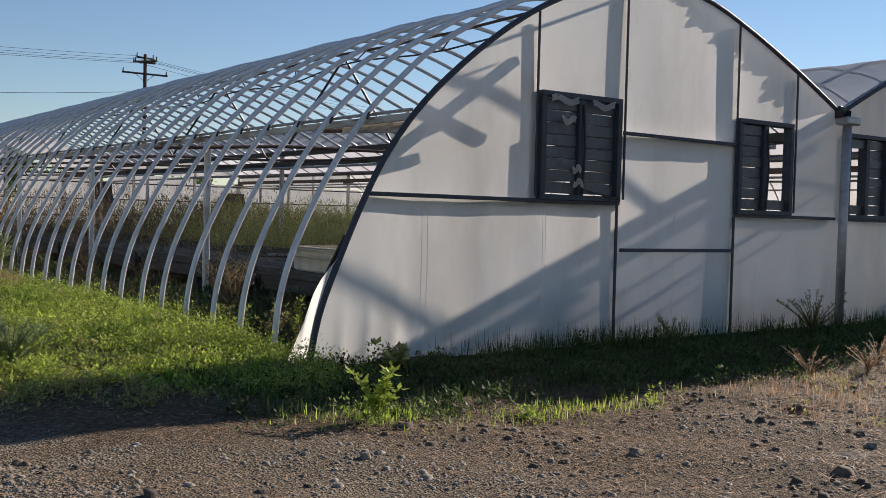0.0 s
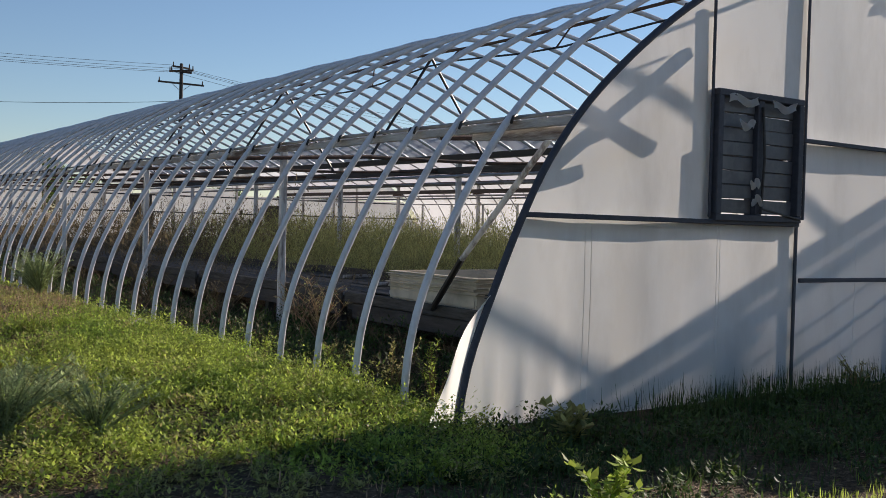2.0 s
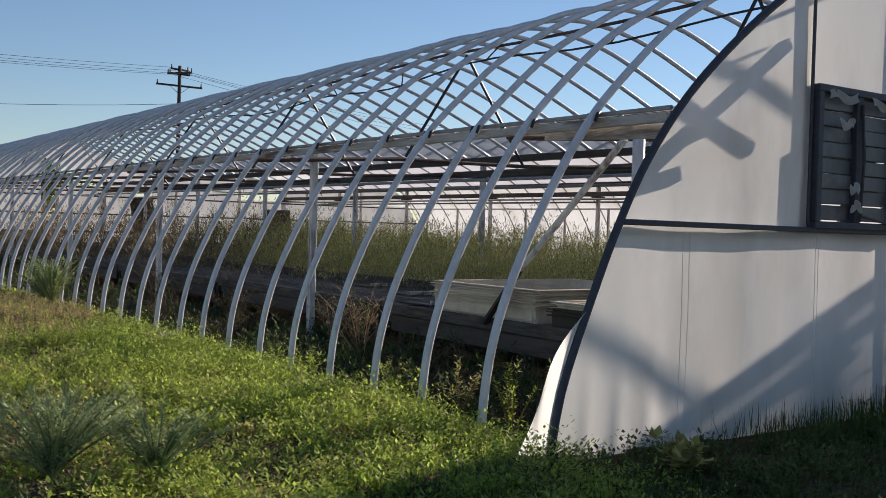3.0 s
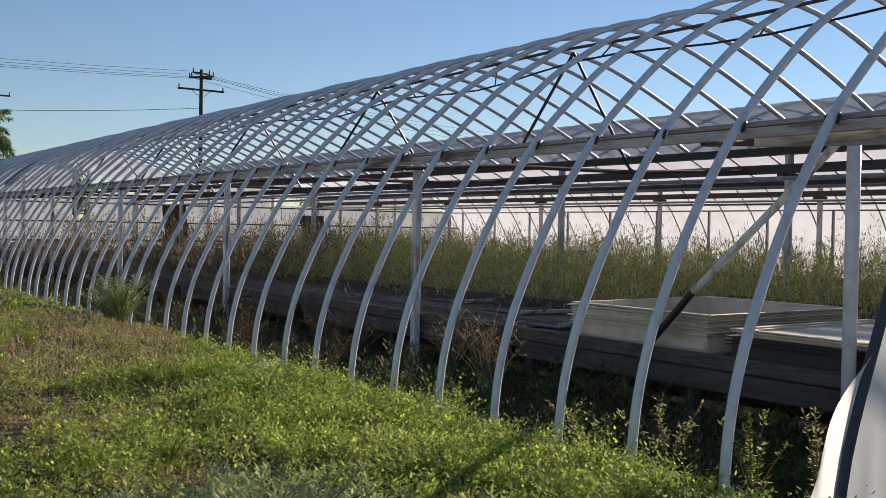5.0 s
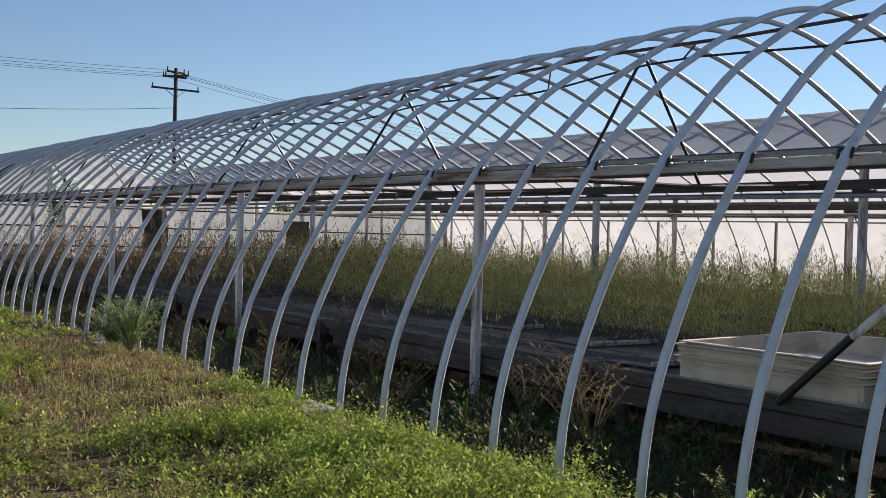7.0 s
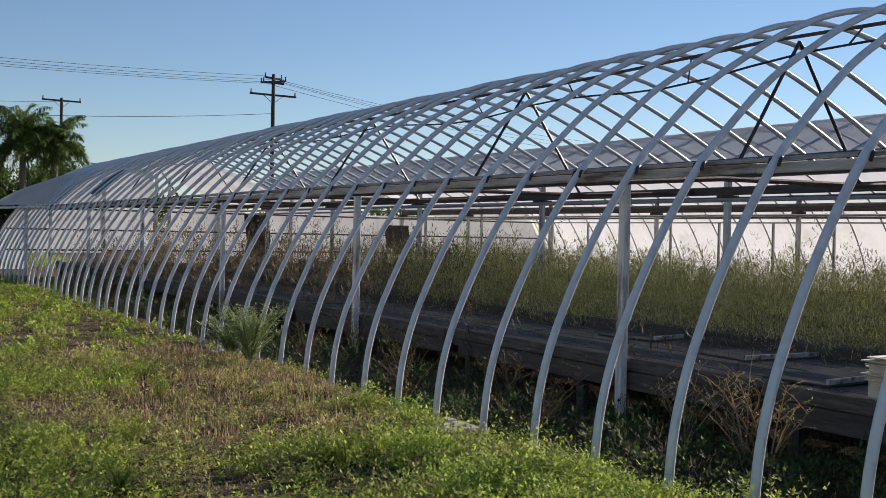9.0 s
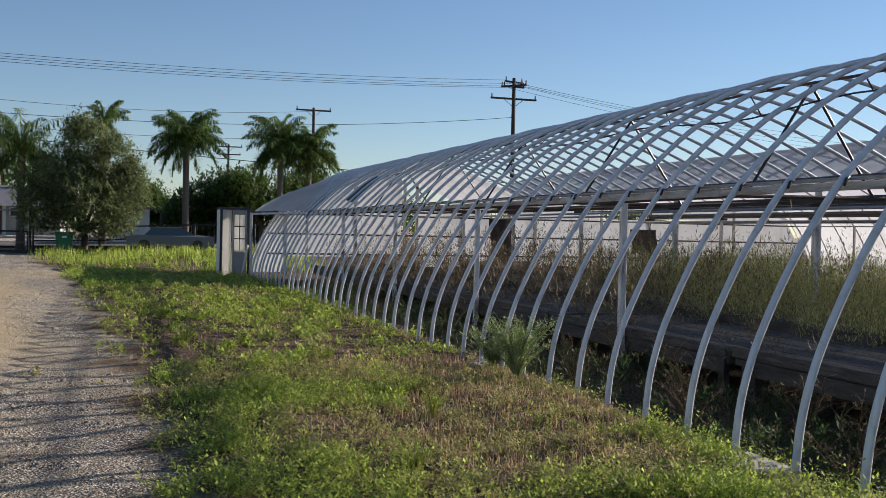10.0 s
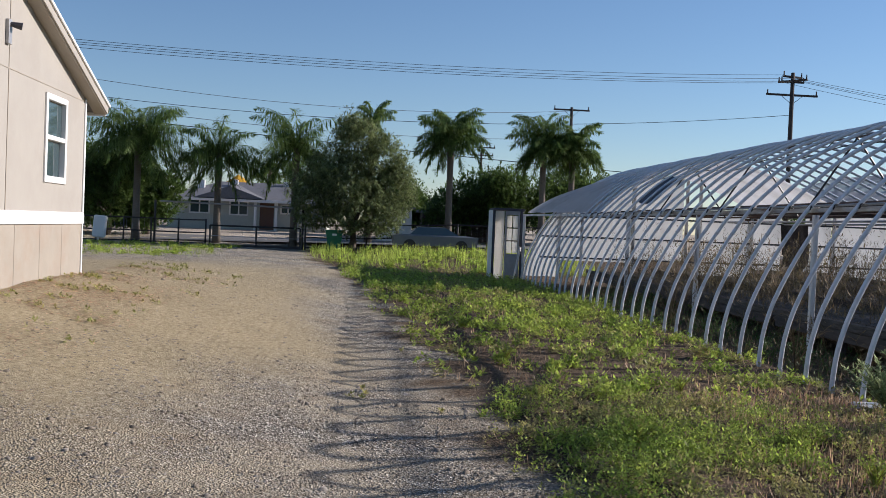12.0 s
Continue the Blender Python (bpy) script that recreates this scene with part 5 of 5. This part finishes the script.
part("middle_rail", Shape().tube([(-13.35, 55.0, ZG + 0.62), (-8.75, 55.0, ZG + 0.6)], 0.018, 5), M_GALV, gate)
part("overhead_rail", Shape().tube([(-16.0, 55.4, ZG + 2.3), (-8.7, 55.4, ZG + 2.2)], 0.045, 6), M_GALV, gate, "pale overhead gate rail")
for x in (-16.2, -8.65):
    part("gate_post", Shape().tube([(x, 55.3, ZG - 0.1), (x, 55.3, ZG + 2.35)], 0.06, 8), M_BLACK, gate)

wb = thing("wheelie_bin", "green plastic wheeled rubbish bin", "bin", (-6.95, 53.4, gz(-6.95, 53.4)))
tap = Shape()
tap.add([(-0.30, -0.34, 0.12), (0.30, -0.34, 0.12), (0.30, 0.34, 0.12), (-0.30, 0.34, 0.12), (-0.42, -0.44, 1.05), (0.42, -0.44, 1.05), (0.42, 0.44, 1.05), (-0.42, 0.44, 1.05)],
        [(3, 2, 1, 0), (0, 1, 5, 4), (1, 2, 6, 5), (2, 3, 7, 6), (3, 0, 4, 7), (4, 5, 6, 7)])
part("body", tap, M_BIN, wb)
part("lid", Shape().box((-0.45, -0.47, 1.05), (0.45, 0.47, 1.13), None, 0.03), M_BIN, wb)
part("label", Shape().box((-0.1, -0.43, 0.85), (0.12, -0.42, 0.95)), M_WHITE, wb, "pale printed patch")
for x in (-0.3, 0.3):
    part("wheel", Shape().tube([(x - 0.03, 0.3, 0.12), (x + 0.03, 0.3, 0.12)], 0.12, 12), M_BLACK, wb)

mailbox = thing("white_post_box", "tilted white box on a post by the fence", "box", (-18.6, 53.6, gz(-18.6, 53.6)))
part("box", Shape().box((-0.3, -0.2, 0.25), (0.3, 0.2, 1.35), pose(0, 0, 0, 0, 5, 0), 0.06), M_WHITE, mailbox)
part("post", Shape().box((-0.05, -0.05, -0.1), (0.05, 0.05, 0.4)), M_WHITE, mailbox)

# a low pale car roof beyond the grass
car = thing("parked_car", "grey car parked low behind the tall grass", "car", (-1.9, 53.4, gz(-1.9, 53.4) - 0.02))
body = Shape()
for z, w, l in ((0.3, 0.86, 2.1), (0.78, 0.88, 2.15), (0.85, 0.80, 1.6)):
    body.v += [(-l, -w, z), (l, -w, z), (l, w, z), (-l, w, z)]
for k in (0, 4):
    body.f += [(k, k + 1, k + 5, k + 4), (k + 1, k + 2, k + 6, k + 5), (k + 2, k + 3, k + 7, k + 6), (k + 3, k, k + 4, k + 7)]
body.f += [(8, 9, 10, 11)]
part("body", body, M_TARP, car)
cab = Shape().add([(-1.3, -0.78, 0.85), (1.2, -0.78, 0.85), (1.2, 0.78, 0.85), (-1.3, 0.78, 0.85), (-0.9, -0.66, 1.22), (0.5, -0.66, 1.22), (0.5, 0.66, 1.22), (-0.9, 0.66, 1.22)], [(0, 1, 5, 4), (1, 2, 6, 5), (2, 3, 7, 6), (3, 0, 4, 7), (4, 5, 6, 7)])
part("cabin", cab, M_GLASS, car)
part("roof_panel", Shape().box((-0.9, -0.66, 1.22), (0.5, 0.66, 1.25), None, 0.02), M_TARP, car)
for x in (-1.3, 1.3):
    for y in (-0.8, 0.8):
        part("wheel", Shape().tube([(x, y - 0.1, 0.31), (x, y + 0.1, 0.31)], 0.31, 14), M_BLACK, car)

# ---- house across the road ----
bung = thing("bungalow", "grey-green bungalow with a low shingle roof", "house")
BY, BZ = 75.0, 1.1
openings = [(-17.7, -16.25, 2.15, 3.2), (-14.9, -13.55, 2.1, 3.15), (-12.75, -11.75, 1.15, 3.05), (-11.3, -10.2, 2.3, 3.0)]
bw = Shape()
x = -19.2
for a, b, z0, z1 in openings + [(-8.0, -8.0, 0, 0)]:
    bw.box((x, BY, 0.8), (a, BY + 0.2, 3.25), None, 0.002)
    if b > a:
        bw.box((a, BY, 0.8), (b, BY + 0.2, z0), None, 0.002)
        bw.box((a, BY, z1), (b, BY + 0.2, 3.25), None, 0.002)
    x = b
bw.box((-19.2, BY + 0.2, 0.8), (-19.0, BY + 9, 3.25), None, 0.002)
bw.box((-8.2, BY + 0.2, 0.8), (-8.0, BY + 9, 3.25), None, 0.002)
part("wall", bw, M_STUCCO, bung)
br = Shape()
e0, e1 = -20.0, -6.0
br.add([(e0, BY - 0.8, 3.2), (e1, BY - 0.8, 3.2), (e1, BY + 9.6, 3.2), (e0, BY + 9.6, 3.2), (e0 + 4.0, BY + 4.4, 4.62), (e1 - 3.2, BY + 4.4, 4.62)],
       [(0, 1, 5, 4), (1, 2, 5), (2, 3, 4, 5), (3, 0, 4), (3, 2, 1, 0)])
part("roof", br, M_SHINGLE, bung)
part("gable_roof", Shape().add([(-17.2, BY - 0.9, 3.3), (-12.4, BY - 0.9, 3.3), (-14.8, BY - 0.9, 4.15), (-17.2, BY + 3, 3.6), (-12.4, BY + 3, 3.6), (-14.8, BY + 3.4, 4.4)], [(0, 1, 2), (0, 2, 5, 3), (1, 4, 5, 2), (3, 5, 4), (0, 3, 4, 1)]), M_SHINGLE, bung)
part("fascia", Shape().box((e0, BY - 0.86, 3.06), (e1, BY - 0.80, 3.24)), M_WHITE, bung)
for a, b, z0, z1 in openings[:2] + openings[3:]:
    w = part("window", Shape().box((a, BY - 0.05, z0), (b, BY + 0.1, z0 + 0.1)).box((a, BY - 0.05, z1 - 0.1), (b, BY + 0.1, z1)).box((a, BY - 0.05, z0), (a + 0.1, BY + 0.1, z1)).box((b - 0.1, BY - 0.05, z0), (b, BY + 0.1, z1)).box(((a + b) / 2 - 0.04, BY - 0.04, z0), ((a + b) / 2 + 0.04, BY + 0.1, z1)), M_WHITE, bung, "white framed window")
    part("pane", Shape().box((a + 0.1, BY + 0.03, z0 + 0.1), ((a + b) / 2 - 0.04, BY + 0.05, z1 - 0.1)), M_GLASS, w)
    part("pane", Shape().box(((a + b) / 2 + 0.04, BY + 0.03, z0 + 0.1), (b - 0.1, BY + 0.05, z1 - 0.1)), M_GLASS, w)
part("door", Shape().box((-12.75, BY + 0.05, 1.15), (-11.75, BY + 0.12, 3.05)), M_DOOR, bung)
for x in (-13.0, -11.55):
    part("porch_post", Shape().box((x - 0.09, BY - 0.7, 0.9), (x + 0.09, BY - 0.52, 3.1)), M_WHITE, bung)
for k, (x, y) in enumerate(((-17.5, 2.2), (-15.2, 3.0), (-11.4, 3.6))):
    part("vent", Shape().box((x, BY + y, 3.9), (x + 0.5, BY + y + 0.4, 4.75 if k else 4.6)), M_WHITE, bung)
um = thing("garden_umbrella", "yellow garden umbrella behind the roof", "umbrella", (-15.6, 86.0, gz(-15.6, 86)))
part("pole", Shape().tube([(0, 0, 0), (0, 0, 3.6)], 0.03, 6), M_WHITE, um)
part("canopy", Shape().add([(0, 0, 4.3)] + [(1.0 * math.cos(k * math.pi / 4), 1.0 * math.sin(k * math.pi / 4), 3.65) for k in range(8)] , [(0, k + 1, (k + 1) % 8 + 1) for k in range(8)]), M_YELLOW, um)
shed = thing("low_shed", "low dark shed beyond the fence", "shed", (1.6, 68.0, gz(1.6, 68)))
part("wall", Shape().box((-3.2, 0, 0), (3.4, 4, 1.8)), M_WOODD, shed)
part("roof", Shape().box((-3.5, -0.4, 1.8), (3.7, 4.3, 1.95)), M_SHINGLE, shed)
wb2 = thing("white_shed", "small white wall end behind the bush", "shed", (-3.4, 64.0, gz(-3.4, 64)))
part("wall", Shape().box((-1.2, 0, 0), (0.9, 3, 2.0)), M_WHITE, wb2)
part("roof", Shape().box((-1.4, -0.2, 2.0), (1.1, 3.2, 2.1)), M_SHINGLE, wb2)


# ---- trees ----
def palm(x, y, trunk, length, fronds, seed, label, tilt=0.0):
    r = np.random.default_rng(seed)
    t = thing("palm_tree", label, "palm", (x, y, gz(x, y) - 0.05), "palms along the street")
    top = Vector((tilt, 0.1, trunk))
    part("trunk", Shape().tube([(0, 0, 0), (tilt * 0.2, 0, trunk * 0.3), (tilt * 0.6, 0.05, trunk * 0.7), top, top + Vector((0, 0, 0.5))], [0.24, 0.19, 0.17, 0.20, 0.10], 10), M_BARK, t, "", True)
    P, A, E, Ln, W = [], [], [], [], []
    st = Shape()
    for k in range(fronds):
        az = k * 2.4 + r.uniform(-0.3, 0.3)
        lift = r.uniform(-0.7, 1.5)
        L = length * r.uniform(0.75, 1.1)
        pts, p, el = [top + Vector((0, 0, 0.3))], top + Vector((0, 0, 0.3)), lift
        for j in range(8):
            el -= 0.04 + 0.25 * (j / 7) * (1.2 if lift > 0 else 0.7)
            p = p + Vector((math.cos(az) * math.cos(el), math.sin(az) * math.cos(el), math.sin(el))) * (L / 8)
            pts.append(p.copy())
        st.tube(pts, [0.035, 0.03, 0.026, 0.022, 0.018, 0.015, 0.012, 0.009, 0.005], 3, False)
        for j in range(62):
            f = 0.12 + 0.87 * j / 62
            g = f * 8
            q = pts[min(int(g), 7)].lerp(pts[min(int(g) + 1, 8)], g - int(g))
            for sd in (-1, 1):
                P.append(q)
                A.append(az + sd * r.uniform(0.7, 1.2))
                E.append(r.uniform(-1.3, 0.15))
                Ln.append(0.72 * math.sin(math.pi * min(f * 0.85 + 0.12, 1)) * r.uniform(0.7, 1.1) * length / 2.4)
                W.append(0.055)
    tagged(part("frond_stalk", st, M_PALM, t), kind="stuff")
    v, q = leaf_quads(np.array(P), np.array(A), np.array(E), np.array(Ln), np.array(W))
    stuff("crown", v, q, M_PALM, "arching feather fronds", "", t)
    return t


palm(-17.4, 56.4, 4.9, 3.6, 56, 1, "queen palm with full drooping fronds")
palm(-13.3, 57.0, 4.4, 3.1, 34, 2, "slim queen palm with open crown")
palm(-9.2, 56.5, 5.0, 3.4, 36, 3, "queen palm half behind the olive bush")
palm(-0.9, 57.0, 5.8, 2.5, 58, 4, "queen palm with a dense round crown")
palm(-5.2, 60.0, 6.6, 2.0, 20, 5, "tall palm with upright young fronds")
palm(4.5, 58.5, 5.8, 2.7, 52, 6, "queen palm behind the greenhouse")
palm(6.3, 59.2, 5.6, 2.4, 58, 7, "queen palm behind the greenhouse")
palm(-13.6, 92.0, 5.0, 2.2, 20, 8, "distant palm behind the bungalow")
palm(-11.9, 95.0, 4.6, 2.2, 20, 9, "distant palm behind the bungalow")


def tree(name, label, x, y, base, lumps, n, ln, mat, seed, stems=3):
    """A tree or bush: limbs to each lump of foliage, leaves thick near the lumps' skins."""
    r = np.random.default_rng(seed)
    t = thing(name, label, "tree" if "tree" in name else "bush", (x, y, gz(x, y) - 0.05))
    limb = Shape()
    limb.tube([(0, 0, 0), (0.1, 0, base * 0.5), (0.05, 0.05, base)], [0.22, 0.17, 0.14], 8)
    P = []
    for i, (lx, ly, lz, lr) in enumerate(lumps):
        limb.tube([(0.05, 0.05, base * 0.9), (lx * 0.5, ly * 0.5, base + (lz - base) * 0.5), (lx, ly, lz)], [0.10, 0.06, 0.02], 5)
        m = int(n * lr ** 2 / sum(q[3] ** 2 for q in lumps))
        d = r.normal(0, 1, (m, 3))
        d /= np.linalg.norm(d, axis=1)[:, None]
        rad = lr * (0.45 + 0.55 * r.uniform(0, 1, m) ** 0.5) * (1 + 0.16 * np.sin(d[:, 0] * 7 + i) * np.cos(d[:, 2] * 6 + d[:, 1] * 5))
        P.append(np.array((lx, ly, lz)) + d * rad[:, None])
    tips = np.concatenate(P)
    tips = tips[r.permutation(len(tips))[:n // 9]]
    way = tips - np.array((0, 0, np.mean(tips[:, 2]) * 0.8))
    way /= np.linalg.norm(way, axis=1)[:, None]
    way = way + r.normal(0, 0.5, way.shape) + np.array((0, 0, 0.35))
    along = np.repeat(r.uniform(0.6, 1.9, len(tips)) * ln, 9) * r.uniform(0, 1, len(tips) * 9)
    P = np.repeat(tips, 9, 0) + np.repeat(way, 9, 0) * along[:, None] + r.normal(0, ln * 0.25, (len(tips) * 9, 3))
    P = P[P[:, 2] > 0.2]
    m = len(P)
    length = ln * r.uniform(0.5, 1.4, m)
    v, q = leaf_quads(P, r.uniform(0, 6.3, m), r.uniform(-0.9, 1.2, m), length, length * r.uniform(0.3, 0.5, m))
    part("trunk", limb, M_TRUNK, t, "", True)
    stuff("crown", v, q, mat, "", "", t)
    return t


r9 = np.random.default_rng(90)
tree("olive_bush", "large grey-green olive bush by the gate", -6.1, 53.8, 1.2,
     [(-1.8, 0, 2.4, 1.3), (-1.2, 0.3, 4.0, 1.3), (0.2, 0, 5.4, 1.35), (1.2, 0, 4.6, 1.4), (1.9, 0.2, 3.2, 1.3), (0.4, -0.5, 2.4, 1.6), (-0.6, -0.4, 3.2, 1.5), (1.5, -0.3, 2.0, 1.1), (-0.3, 0, 6.1, 0.8), (-2.3, 0.2, 3.3, 0.8), (2.2, 0, 4.1, 0.8)], 52000, 0.17, M_OLIVE, 11)
for k, (x, y, s, lab) in enumerate(((-19.6, 59.5, 1.0, "dark leafy tree behind the palms"), (-17.9, 61.5, 0.75, "dark leafy tree behind the palms"), (-23.5, 62, 1.2, "dark leafy tree behind the house"), (0.4, 66.0, 0.95, "dense dark green tree beyond the street"), (4.2, 64.0, 1.0, "dense dark green tree beyond the street"), (7.8, 66.0, 1.05, "dense dark green tree beyond the street"), (-3.2, 72.0, 0.8, "dark green tree beyond the street"), (12, 70, 0.9, "dark green tree beyond the street"))):
    lumps = [(r9.uniform(-1.9, 1.9) * s, r9.uniform(-1.2, 1.2) * s, r9.uniform(1.4, 4.0) * s, r9.uniform(0.9, 1.5) * s) for _ in range(9)]
    tree("leafy_tree", lab, x, y, 1.3 * s, lumps, 16000, 0.26, M_TREE, 100 + k)
for k in range(9):
    x = -60 + k * 15 + 4 * math.sin(k * 3)
    lumps = [(r9.uniform(-4, 4), r9.uniform(-2, 2), r9.uniform(1.2, 3.6), r9.uniform(1.2, 2.1)) for _ in range(8)]
    tree("distant_tree", "distant dark tree on the skyline", x, 118 + 9 * math.sin(k * 2.1), 1.5, lumps, 2500, 0.6, M_TREE, 200 + k)


# ---- poles and wires ----
def pole(x, y, top, arms, label):
    z = gz(x, y)
    t = thing("utility_pole", label, "pole", (x, y, z - 0.1), "utility poles")
    part("mast", Shape().tube([(0, 0, 0), (0, 0, (top - z) * 0.6), (0, 0, top - z + 0.1)], [0.17, 0.15, 0.12], 10), M_POLE, t, "", True)
    for dz, half, yaw in arms:
        c, s_ = math.cos(yaw) * half, math.sin(yaw) * half
        arm = part("crossarm", Shape().bar((-c, -s_, top - z - dz), (c, s_, top - z - dz), 0.11, 0.13), M_POLE, t)
        for f in (-0.95, 0.95):
            part("insulator", Shape().tube([(c * f, s_ * f, top - z - dz + 0.05), (c * f, s_ * f, top - z - dz + 0.32)], [0.05, 0.035], 6), M_POLE, arm)
        if half > 1.2:
            for f in (-0.45, 0.45):
                part("brace", Shape().bar((0, 0, top - z - dz - 0.6), (c * f, s_ * f, top - z - dz), 0.03, 0.03), M_POLE, arm)
    return t


pole(21.9, 65.6, 12.75, ((0.18, 0.75, 0.3), (0.42, 1.0, -0.9), (0.5, 0.8, 0.1), (1.35, 1.72, 0.0)), "tall dark utility pole with several crossarms")
pole(11.6, 85.0, 12.2, ((0.12, 1.5, 0.0),), "dark utility pole with one crossarm")
pole(8.5, 120.0, 11.6, ((0.2, 1.6, 0.0), (1.1, 1.4, 0.0)), "distant utility pole with two crossarms")
pole(-36.0, 64.0, 12.0, ((0.12, 1.5, 0.0),), "dark utility pole beyond the house")


def wire(a, b, sag, r=0.014, label="thin black overhead power wire"):
    a, b = Vector(a), Vector(b)
    pts = []
    for k in range(25):
        f = k / 24
        pts.append(a.lerp(b, f) - Vector((0, 0, sag * 4 * f * (1 - f))))
    t = part("overhead_wire", Shape().tube(pts, r, 4), M_CABLE)
    tagged(t, label, "wire", "overhead wires")


for k, (dx, dz) in enumerate(((-0.7, 12.55), (0.0, 12.35), (0.55, 12.2), (-0.4, 12.05))):
    wire((21.9 + dx, 65.4, dz), (-62.0 + dx, 42.0 - k, 11.4 + 0.25 * (3 - k)), 1.9)
    wire((21.9 + dx, 65.6, dz), (90.0, 82.0, dz - 0.4 * k), 1.6)
wire((21.9, 65.4, 10.0), (-36.0, 64.0, 10.4), 1.9, 0.02)
wire((11.6, 85.0, 9.6), (-36.0, 64.0, 10.0), 1.3, 0.02)
wire((21.9, 65.6, 5.4), (-36.0, 64.0, 8.9), 0.4, 0.03, "thick black overhead telephone cable")
wire((11.6, 85.0, 11.9), (-36.0, 64.0, 11.8), 1.6, 0.018)
